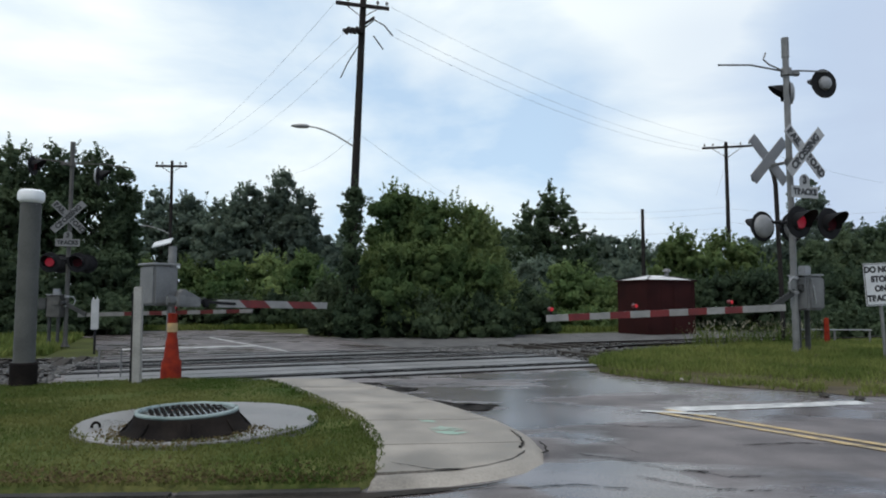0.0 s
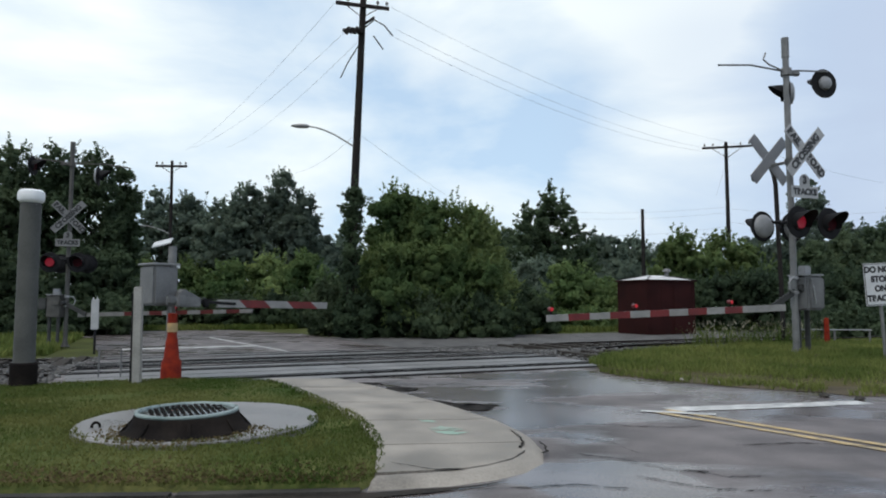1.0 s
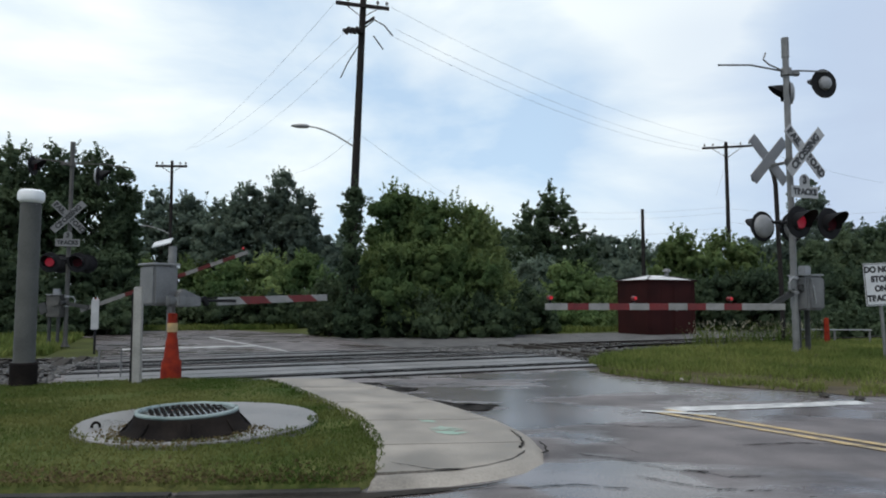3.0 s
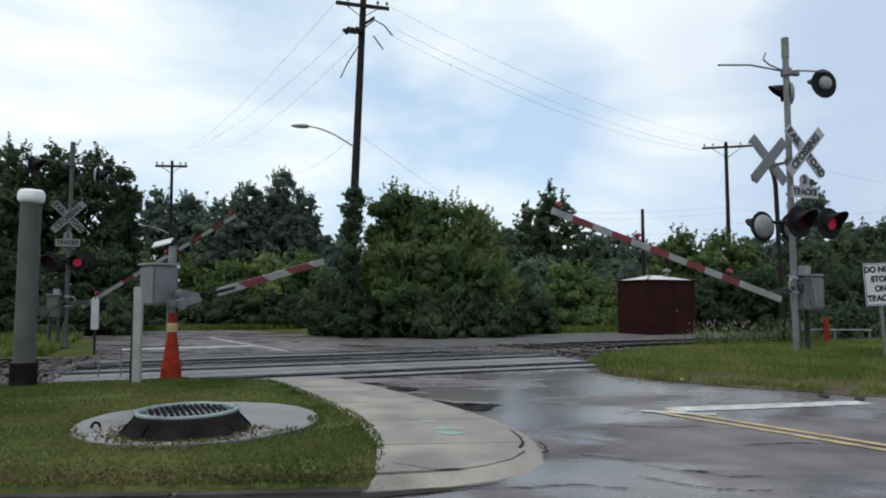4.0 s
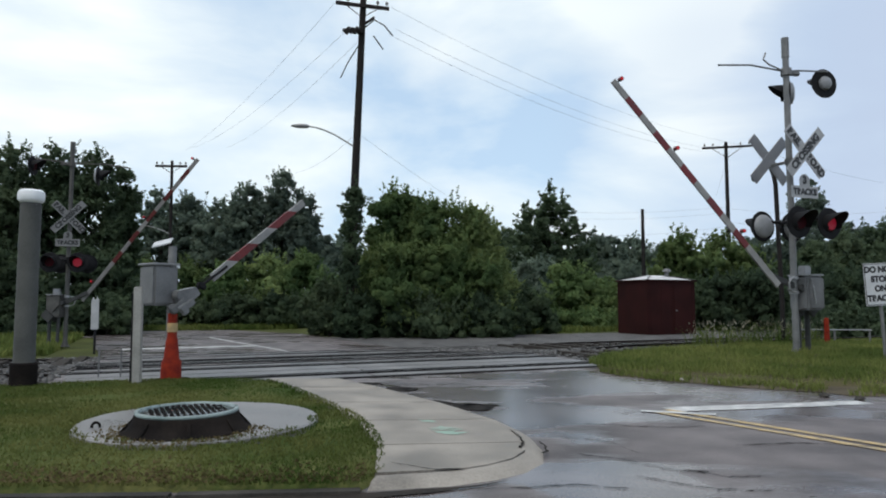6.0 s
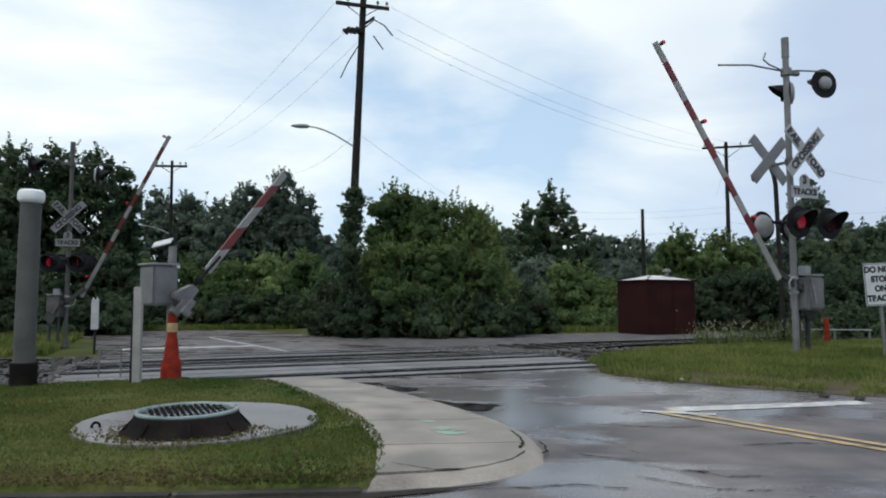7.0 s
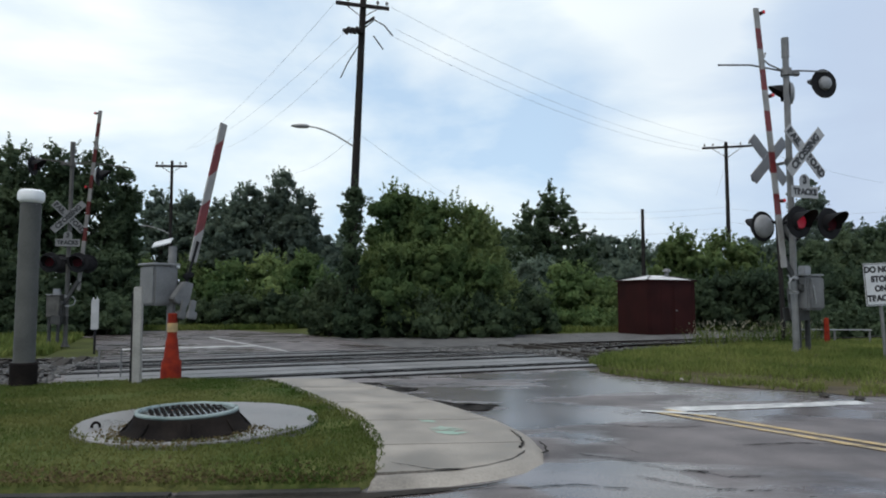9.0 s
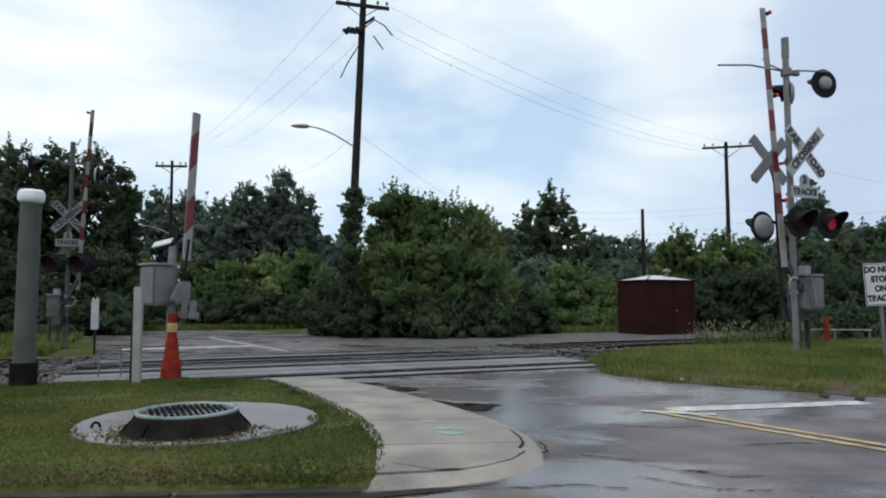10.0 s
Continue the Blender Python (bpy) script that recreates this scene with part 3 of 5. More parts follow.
        spots.append((x, y, land(x, y) - 0.03))
    blades("rough_grass", spots, 0.26, M_GRASS, "rough grass at the foot of the trees", "grass", 0.03, 0.5)


def build_walk():
    """Concrete pavement slabs that widen to the kerb return."""
    walkway = tagged(thing("pavement", "damp pale concrete pavement rounding the corner", "pavement", Matrix.Identity(4)), kind="structure")
    # slabs between successive cross joints
    left = [(-2.35, 9.15), (-1.85, 8.25), (-1.22, 7.05), (-0.74, 6.0), (-0.48, 5.0), (-0.42, 4.2)]
    right = [(-1.38, 9.15), (-0.78, 8.25), (-0.07, 7.05), (0.40, 6.05), (0.60, 5.1), (0.1, 4.3)]
    for i in range(5):
        a, b, c, d = left[i], right[i], right[i + 1], left[i + 1]
        bm = bmesh.new()
        pts = [a, b]
        if i == 3:
            pts += [(0.54, 5.6)]
        if i == 4:
            pts += [(0.58, 4.85), (0.47, 4.6), (0.30, 4.42)]
        pts += [c, d]
        cx, cy = sum(p[0] for p in pts) / len(pts), sum(p[1] for p in pts) / len(pts)
        vs = [bm.verts.new((cx + (x - cx) * 0.990, cy + (y - cy) * 0.978, 0.05)) for x, y in pts]
        f = bm.faces.new(vs)
        got = bmesh.ops.extrude_face_region(bm, geom=[f])
        for v in [g for g in got["geom"] if isinstance(g, bmesh.types.BMVert)]:
            v.co.z = -0.06
        part("slab", bm, M_CONCRETE, walkway)
    # worn apron that slopes from the slabs to the road, then the dark kerb of the lawn
    inner = [(-1.39, 9.15), (-0.78, 8.25), (-0.07, 7.05), (0.40, 6.05), (0.56, 5.5), (0.595, 5.1), (0.56, 4.78), (0.45, 4.57), (0.27, 4.4), (0.06, 4.28), (-0.4, 4.17)]
    outer = [(-1.28, 9.18), (-0.68, 8.30), (0.03, 7.12), (0.53, 6.12), (0.71, 5.5), (0.745, 5.0), (0.69, 4.62), (0.54, 4.38), (0.33, 4.20), (0.04, 4.06), (-0.44, 3.96)]
    bm = bmesh.new()
    strips = []
    for (x0, y0), (x1, y1) in zip(inner, outer):
        strips.append([bm.verts.new((x0, y0, -0.03)), bm.verts.new((x0 + (x1 - x0) * 0.04, y0 + (y1 - y0) * 0.04, 0.044)), bm.verts.new((x0 * 0.5 + x1 * 0.5, y0 * 0.5 + y1 * 0.5, 0.036)), bm.verts.new((x1, y1, -0.012))])
    for p, q in zip(strips, strips[1:]):
        for k in range(3):
            bm.faces.new((p[k], p[k + 1], q[k + 1], q[k]))
    part("apron", bm, M_CONCRETE, walkway, "worn sloping concrete edge")
    line = [(-0.45, 3.95), (-1.5, 3.86), (-3.0, 3.80), (-5, 3.74), (-9, 3.6)]
    for k, (a, b) in enumerate(zip(line, line[1:])):
        bm = bmesh.new()
        d = Vector((b[0] - a[0], b[1] - a[1], 0))
        box(bm, ((a[0] + b[0]) / 2, (a[1] + b[1]) / 2, -0.022), (d.length - 0.002, 0.11, 0.09), Matrix.Rotation(math.atan2(d.y, d.x), 4, "Z"), 0.02)
        part("kerb_stone", bm, M_KERB, walkway, "dark wet kerb")
    for pts in ([(0.54, 5.55), (0.585, 5.3), (0.59, 5.08), (0.54, 4.86)], [(0.72, 5.20), (0.745, 5.02), (0.73, 4.86), (0.68, 4.80)], [(-0.32, 4.45), (-0.05, 4.28), (0.15, 4.30)]):
        bm = bmesh.new()
        pr = None
        fine = [(a[0] + (e[0] - a[0]) * t / 10, a[1] + (e[1] - a[1]) * t / 10) for a, e in zip(pts, pts[1:]) for t in range(10)]
        for x, y in fine:
            w, x = random.uniform(0.004, 0.014), x + random.uniform(-0.008, 0.008)
            z = 0.053 if x < 0.64 else 0.034
            cur = [bm.verts.new((x - w, y + w, z)), bm.verts.new((x + w, y - w, z))]
            if pr:
                bm.faces.new((pr[0], pr[1], cur[1], cur[0]))
            pr = cur
        part("gap", bm, M_PATCH, walkway, "dark crumbled joint")
    for (x, y), (sx, sy), r in (((-0.02, 5.62), (0.26, 0.16), 14), ((0.05, 5.44), (0.24, 0.13), -12), ((-0.13, 5.95), (0.18, 0.10), -25), ((0.10, 5.56), (0.12, 0.10), 40)):
        bm = bmesh.new()
        m = Matrix.Translation((x, y, 0.053)) @ Matrix.Rotation(radians(r), 4, "Z") @ Matrix.Diagonal((sx / 2, sy / 2, 1, 1))
        spread = [(1 + 0.9 * noise.noise(Vector((math.cos(a) * 2.2 + x * 9, math.sin(a) * 2.2, y * 9))), a) for a in [2 * math.pi * i / 28 for i in range(28)]]
        bm.faces.new([bm.verts.new(m @ Vector((q * math.cos(a), q * math.sin(a), 0))) for q, a in spread])
        part("paint_mark", bm, M_TEAL, walkway, "faded teal spray paint mark")


def build_markings():
    def strip(name, a, b, w, mat, label, z=0.005):
        d = Vector((b[0] - a[0], b[1] - a[1], 0))
        nrm = Vector((-d.y, d.x, 0)).normalized() * w / 2
        bm = bmesh.new()
        k = 12
        rows_ = []
        for i in range(k + 1):
            p = Vector((a[0], a[1], 0)) + d * i / k
            j1, j2 = 1 + random.uniform(-0.12, 0.12), 1 + random.uniform(-0.12, 0.12)
            q = [p + nrm * j1, p - nrm * j2]
            rows_.append([bm.verts.new((v.x, v.y, land(v.x, v.y) + z)) for v in q])
        for r0, r1 in zip(rows_, rows_[1:]):
            bm.faces.new((r0[0], r0[1], r1[1], r1[0]))
        single(name, bm, mat, label, "road marking", kind="structure")
    strip("stop_line", (2.25, 6.86), (4.5, 7.33), 0.25, M_WHITE_LINE, "worn white stop line painted on wet asphalt")
    strip("centre_line", (2.05, 6.75), (4.53, 3.14), 0.09, M_YELLOW_LINE, "worn yellow centre line", 0.006)
    strip("centre_line", (2.22, 6.85), (4.62, 3.28), 0.09, M_YELLOW_LINE, "worn yellow centre line", 0.006)
    strip("white_taper", (1.95, 6.78), (2.6, 6.55), 0.10, M_WHITE_LINE, "faded white paint at the end of the centre line", 0.0075)
    strip("stop_line", (-9.3, 19.75), (-5.9, 21.3), 0.55, M_WHITE_LINE, "white stop line beyond the tracks")
    strip("edge_line", (-8.9, 26.0), (-4.3, 19.0), 0.14, M_WHITE_LINE, "thin white line beyond the tracks")
    # tar patches and cracks
    for (x, y), (sx, sy), r in (((-0.52, 8.42), (0.40, 0.45), 20), ((0.28, 7.02), (0.55, 0.42), -30), ((-0.05, 7.35), (0.55, 0.14), -38), ((-1.0, 8.95), (0.55, 0.20), -10), ((0.42, 7.15), (0.4, 0.1), -8)):
        bm = bmesh.new()
        pts = []
        for i in range(26):
            a = 2 * math.pi * i / 26
            rr = 1 + 0.35 * noise.noise(Vector((math.cos(a) * 1.5 + x, math.sin(a) * 1.5 + y, 1)))
            pts.append(Matrix.Rotation(radians(r), 4, "Z") @ Vector((sx / 2 * rr * math.cos(a), sy / 2 * rr * math.sin(a), 0)))
        bm.faces.new([bm.verts.new((x + p.x, y + p.y, 0.007)) for p in pts])
        single("tar_patch", bm, M_PATCH, "dark wet tar patch in the road", "tar patch", kind="structure")
    for line in ([(0.95, 4.9), (1.25, 4.72), (1.45, 4.5), (1.7, 4.42)], [(1.2, 4.3), (1.45, 4.1), (1.6, 4.02), (1.9, 3.98)], [(1.25, 6.1), (1.9, 5.9), (2.3, 6.0)], [(0.2, 4.0), (0.8, 4.15), (1.1, 4.02)], [(1.55, 4.5), (1.75, 4.3), (2.0, 4.32)], [(2.2, 5.2), (2.7, 5.3), (3.4, 5.1)], [(0.9, 5.6), (1.3, 5.3), (1.4, 4.9)], [(-0.5, 8.8), (0.5, 8.9), (1.8, 9.4), (2.6, 9.9)]):
        bm = bmesh.new()
        fine = [Vector((a[0] + (b[0] - a[0]) * t / 14, a[1] + (b[1] - a[1]) * t / 14, 0)) for a, b in zip(line, line[1:]) for t in range(14)]
        fine = [p + Vector((random.uniform(-0.012, 0.012), 0.05 * noise.noise(p * 3) + random.uniform(-0.012, 0.012), 0)) for p in fine]
        pr = None
        for p in fine:
            w = random.uniform(0.002, 0.012)
            cur = [bm.verts.new((p.x, p.y + w, 0.006)), bm.verts.new((p.x, p.y - w, 0.006))]
            if pr:
                bm.faces.new((pr[0], pr[1], cur[1], cur[0]))
            pr = cur
        single("road_crack", bm, M_PATCH, "dark crack in the wet asphalt", "crack", kind="structure")


def build_gutter():
    line = [(-9, 3.50), (-5, 3.64), (-3, 3.70), (-1.5, 3.77), (-0.7, 3.84), (-0.4, 3.88), (0.0, 4.0), (0.22, 4.08), (0.40, 4.20)]
    bm = bmesh.new()
    fine = [(a[0] + (e[0] - a[0]) * t / 16, a[1] + (e[1] - a[1]) * t / 16) for a, e in zip(line, line[1:]) for t in range(16)]
    pr = None
    for k, (x, y) in enumerate(fine):
        w = (0.055 if x < -0.3 else 0.055 * max(0.1, (0.45 - x) / 0.75)) * (1 + 0.8 * noise.noise(Vector((x * 5, 1, 2))))
        cur = [bm.verts.new((x, y + w, 0.008)), bm.verts.new((x, y - w, 0.008))]
        if pr:
            bm.faces.new((pr[0], pr[1], cur[1], cur[0]))
        pr = cur
    single("gutter_mud", bm, M_OLDPATCH, "dark wet mud lying along the kerb", "mud", kind="structure")


# ---- manhole on its round pad ----
def build_manhole():
    bm = bmesh.new()
    lathe(bm, [(0.99, -0.08), (0.99, 0.06), (0.97, 0.075)], Matrix.Translation((*PAD, 0)), 64)
    single("concrete_pad", bm, M_PAD, "round pale concrete pad set in the lawn", "pad", kind="structure")
    x, y = -2.03, 5.47
    hole = thing("manhole", "raised dark iron manhole ring with a wet cover", "manhole", pose(x, y, 0.07))
    bm = bmesh.new()
    lathe(bm, [(0.495, 0.0), (0.49, 0.015), (0.45, 0.03), (0.405, 0.09), (0.395, 0.13), (0.385, 0.14), (0.35, 0.14), (0.34, 0.1)], None, 48)
    part("ring", bm, M_CASTIRON, hole)
    bm = bmesh.new()
    lathe(bm, [(0.386, 0.138), (0.392, 0.150), (0.388, 0.162), (0.362, 0.162), (0.355, 0.146)], None, 48)
    part("rim", bm, M_RIMGREEN, hole, "wet pale green rim")
    cover = bmesh.new()
    lathe(cover, [(0.353, 0.10), (0.353, 0.148), (0.345, 0.151)], None, 48)
    cov = part("cover", cover, M_GRATE, hole, "wet patterned cover")
    for i in range(-7, 8):
        for j in range(-7, 8):
            px, py = i * 0.05 + (0.025 if j % 2 else 0), j * 0.05
            if math.hypot(px, py) < 0.31:
                bm = bmesh.new()
                box(bm, (px, py, 0.1535), (0.03, 0.018, 0.006), Matrix.Rotation(radians(45 if j % 2 else -45), 4, "Z"))
                part("stud", bm, M_CASTIRON, cov)
    for i in range(8):
        a = radians(22 + 45 * i)
        bm = bmesh.new()
        m = Matrix.Rotation(a, 4, "Z")
        vs = [m @ Vector(p) for p in ((0.39, -0.012, 0.02), (0.485, -0.012, 0.02), (0.392, -0.012, 0.12), (0.39, 0.012, 0.02), (0.485, 0.012, 0.02), (0.392, 0.012, 0.12))]
        v = [bm.verts.new(p) for p in vs]
        for f in ((0, 1, 2), (5, 4, 3), (0, 3, 4, 1), (1, 4, 5, 2), (2, 5, 3, 0)):
            bm.faces.new([v[k] for k in f])
        part("gusset", bm, M_CASTIRON, hole)
    bm = bmesh.new()
    pts = [(0.030 * math.cos(radians(a)), 0, 0.034 * math.sin(radians(a)) + 0.01) for a in range(-10, 191, 20)]
    tube(bm, pts, 0.011, 8)
    single("lifting_eye", bm, M_CASTIRON, "rusty iron lifting eye in the pad", "lifting eye", pose(-2.77, 5.50, 0.075, 0, 0, 15))


# ---- crossing signals ----
BULBS, ARMS = [], []


def lamp_head(signal, x, y, z, back, tilt=0, lit=None, turn=0.0, shell=None, dome=1.0):
    """A round flasher on a black target; it looks along local -y, or +y when back."""
    head = new("flasher")
    head.parent = signal
    head.matrix_local = pose(x, y, z, tilt, 0, (180 if back else 0) + turn)
    tagged(head, "round black flashing signal head")
    fwd = Matrix.Rotation(radians(90), 4, "X")      # lathe axis to -y
    bm = bmesh.new()
    lathe(bm, [(0.292, -0.012), (0.30, 0.0), (0.292, 0.012), (0.13, 0.014)], fwd, 32)
    part("target", bm, M_BLACK, head, "black round target board")
    bm = bmesh.new()
    lathe(bm, [(r * dome, h) for r, h in ((0.23, -0.014), (0.225, -0.04), (0.20, -0.075), (0.13, -0.10), (0.03, -0.11))], fwd, 28)
    part("housing", bm, shell or M_PALE, head, "grey lamp housing" if shell is None else "dark lamp housing")
    bm = bmesh.new()
    r, deep = 0.175, 0.36
    rows_ = []
    for i in range(17):
        a = radians(-35 + 250 * i / 16)
        d = deep * (0.35 + 0.65 * max(0, math.sin(a)) ** 0.7)
        rows_.append([bm.verts.new((rr * math.cos(a), yy, rr * math.sin(a))) for rr, yy in ((r, -0.01), (r + 0.01, -d), (r + 0.016, -d), (r + 0.008, -0.01))])
    for p, q in zip(rows_, rows_[1:]):
        for k in range(4):
            bm.faces.new((p[k], p[(k + 1) % 4], q[(k + 1) % 4], q[k]))
    part("visor", bm, M_BLACK, head)
    bm = bmesh.new()
    lathe(bm, [(0.17, 0.014), (0.165, 0.03), (0.155, 0.035)], fwd, 24)
    part("bezel", bm, M_BLACK, head)
    bulb = bmesh.new()
    lathe(bulb, [(0.128, 0.0), (0.12, 0.008)], fwd, 20)
    me = mesh_of("lens", bulb, M_LENS)
    lens = new("lens", me)
    lens.parent = head
    tagged(lens, "red lens, lit on one side as it turns" if lit is not None else "dark red lens")
    if lit is None:
        lens.matrix_local = pose(0, -0.045, 0)
    else:
        bm = bmesh.new()
        lathe(bm, [(0.128, -0.010), (0.128, -0.003)], fwd, 20)
        glowing = mesh_of("lens_glow", bm, M_LIT)
        both = bmesh.new()
        both.from_mesh(me)
        k = len(both.faces)
        both.from_mesh(glowing)
        both.faces.ensure_lookup_table()
        for f in both.faces[k:]:
            f.material_index = 1
        out = bpy.data.meshes.new("lens")
        both.to_mesh(out)
        both.free()
        out.materials.append(M_LIT)
        out.materials.append(M_LENS)
        lens.data = out
        BULBS.append((lens, lit))
    return head


def crossbuck(signal, y, back, lettered, face, metal):
    buck = new("crossbuck")
    buck.parent = signal
    buck.matrix_local = pose(-0.07 if metal is M_STEEL else 0.0, y, 3.89 if metal is M_STEEL else 3.93, 0, 0, 180 if back else 0)
    tagged(buck, "X-shaped crossing sign with black lettering" if lettered else "X-shaped crossing sign seen from its bare back")
    for ang, yy, words in ((-45, 0.0, "RAIL ROAD"), (45, -0.014, "CROSSING")):
        bm = bmesh.new()
        rot = Matrix.Rotation(radians(-ang), 4, "Y")
        box(bm, (0, yy, 0), (1.22, 0.006, 0.225), rot, 0.002)
        blade = part("blade", bm, face, buck)
        bm = bmesh.new()
        box(bm, (0, yy + 0.008, 0), (1.21, 0.004, 0.215), rot)
        part("backing", bm, M_SIGNBACK, buck)
        if lettered:
            m = pose(0, yy - 0.006, 0) @ rot @ Matrix.Rotation(radians(90), 4, "X")
            if words == "CROSSING":
                writing("CROSSING", 0.195, M_LETTER, blade, m)
            else:
                writing("RAIL", 0.195, M_LETTER, blade, m @ pose(-0.37, 0, 0))
                writing("ROAD", 0.195, M_LETTER, blade, m @ pose(0.36, 0, 0))
    return buck


def tracks_plate(sg, face, metal, m, reach):
    """The inverted T below the crossbuck."""
    plate = new("tracks_plate")
    plate.parent = sg
    plate.matrix_local = m
    tagged(plate, "inverted T plate that gives the number of tracks")
    bm = bmesh.new()
    box(bm, (0, 0, -0.10), (0.69, 0.006, 0.23), None, 0.002)
    pl = part("board", bm, face, plate)
    bm = bmesh.new()
    lathe(bm, [(0.13, -0.003), (0.13, 0.003)], Matrix.Translation((0, 0, 0.115)) @ Matrix.Rotation(radians(90), 4, "X"), 24)
    box(bm, (0, 0, 0.06), (0.26, 0.0062, 0.10))
    pt = part("board", bm, face, plate)
    up = Matrix.Rotation(radians(90), 4, "X")
    writing("TRACKS", 0.16, M_LETTER, pl, pose(0, -0.006, -0.10) @ up)
    writing("3", 0.20, M_LETTER, pt, pose(0, -0.006, 0.125) @ up)
    bm = bmesh.new()
    tube(bm, [(0, 0, 3.14), (0, reach, 3.14)], 0.025)
    part("bracket", bm, metal, sg)


def crossing_signal(x, y, z, rz, pivot, length, group, metal, upper=True, yaw=0):
    """A steel mast with crossbucks, two pairs of flashers and a gate; local -y faces the traffic."""
    sg = thing("crossing_signal", "grey steel railway crossing signal with flashers and a striped gate", "crossing signal", pose(x, y, z, 0, 0, rz), group)
    bm = bmesh.new()
    cyl(bm, (0, 0, 0), (0, 0, 6.24), 0.062, 0.058, 20)
    part("mast", bm, metal, sg)
    bm = bmesh.new()
    lathe(bm, [(0.13, 0), (0.13, 0.03), (0.09, 0.05), (0.078, 0.16)], None, 20)
    part("mast_base", bm, metal, sg)
    bm = bmesh.new()
    cyl(bm, (0, 0, 5.86), (0, 0, 6.26), 0.070, 0.070, 16)
    part("mast_cap", bm, metal, sg)
    near = metal is M_STEEL
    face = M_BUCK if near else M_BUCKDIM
    sides = (-0.42, 0.42) if near else (0.12,)
    for yy in sides:
        crossbuck(sg, yy, yy > 0, True, face, metal)
        bm = bmesh.new()
        tube(bm, [(0, 0, 3.78), (0, yy * 0.97, 3.78)], 0.03)
        cyl(bm, (0, 0, 3.72), (0, 0, 3.84), 0.085)
        part("bracket", bm, metal, sg)
    if near:
        tracks_plate(sg, face, metal, pose(0.03, -0.30, 3.24), -0.29)
    else:
        tracks_plate(sg, face, metal, pose(0, 0.12, 3.24, 0, 0, 180), 0.11)
    # flasher pairs
    for yy, back in ((-0.44, False), (0.28, True)):
        bm = bmesh.new()
        tube(bm, [(0, 0, 2.60), (0, yy, 2.60)], 0.035)
        cyl(bm, (0, 0, 2.50), (0, 0, 2.70), 0.09)
        tube(bm, [(-0.40, yy, 2.62), (0.40, yy, 2.62)], 0.03)
        tube(bm, [(-0.40, yy, 2.62), (-0.40, yy, 2.5)], 0.025)
        tube(bm, [(0.40, yy, 2.62), (0.40, yy, 2.5)], 0.025)
        part("crossarm", bm, M_BLACK, sg, "black flasher crossarm")
        for k, xx in enumerate((-0.385, 0.385)):
            lamp_head(sg, xx, yy + (-0.06 if not back else 0.06), 2.53, back, 0, k if not back else 1 - k, 0.0, None if near else M_BLACK)
    if upper:
        bm = bmesh.new()
        tube(bm, [(-1.70, 0, 5.50), (-0.9, 0, 5.60), (-0.05, 0, 5.58), (0.30, 0, 5.64), (1.14, 0, 5.72)], 0.018)
        tube(bm, [(-0.12, 0, 5.60), (-0.45, -0.02, 5.66), (-0.60, -0.02, 5.74), (-0.54, -0.02, 5.88)], 0.016)
        part("upper_arm", bm, metal, sg)
        bm = bmesh.new()
        cyl(bm, (0, 0, 5.50), (0, 0, 5.64), 0.10)
        box(bm, (0.2, 0, 5.57), (0.26, 0.1, 0.09), None, 0.02)
        part("junction_clamp", bm, metal, sg)
        lamp_head(sg, 1.08, 0.05, 5.48, True, 0, None, -8 if metal is M_STEEL else 84, None, 0.62)
        lamp_head(sg, 0.20 if metal is M_STEEL else -0.8, 0.14, 5.20, True, 0, None, 48 if metal is M_STEEL else 96)
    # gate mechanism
    box_paint = M_CASE if near else M_FARMAST
    mech = new("gate_mechanism")
    mech.parent = sg
    mech.matrix_local = pose(0.30, 0.0, 1.22)
    tagged(mech, "grey gate mechanism case")
    bm = bmesh.new()
    box(bm, (0, 0, 0), (0.40, 0.44, 0.66), None, 0.03)
    case = part("case", bm, box_paint, mech)
    bm = bmesh.new()
    box(bm, (0.02, -0.235, 0.0), (0.34, 0.03, 0.58), None, 0.012)
    part("door", bm, box_paint, mech)
    bm = bmesh.new()
    box(bm, (0, 0, 0.345), (0.44, 0.48, 0.03), None, 0.01)
    part("lid", bm, M_ALU, mech)
    bm = bmesh.new()
    box(bm, (-0.02, 0, 0.44), (0.19, 0.16, 0.18), None, 0.02)
    part("junction_box", bm, M_PALE, mech, "pale junction box")
    bm = bmesh.new()
    tube(bm, [(-0.1, -0.26, 0.15), (-0.07, -0.27, -0.1), (-0.05, -0.26, -0.2)], 0.014)
    part("latch", bm, M_ALU, mech)
    for xx in (-0.12, 0.12):
        bm = bmesh.new()
        cyl(bm, (xx, 0.1, -0.33), (xx, 0.1, -1.22), 0.05)
        part("stand_leg", bm, M_DULL, mech)
    bm = bmesh.new()
    tube(bm, [(-0.05, -0.07, 1.52), (-0.15, -0.08, 1.50), (-0.21, -0.08, 1.42), (-0.20, -0.08, 1.30), (-0.12, -0.07, 1.24), (-0.04, -0.07, 1.24)], 0.018)
    cyl(bm, (0, 0, 1.20), (0, 0, 1.26), 0.085)
    cyl(bm, (0, 0, 1.48), (0, 0, 1.55), 0.085)
    part("conduit_loop", bm, M_ALU, sg, "pale bent conduit clamped to the mast")
    gate_arm(sg, pivot, length, True, 0.125, 0.36, yaw, metal)
    return sg


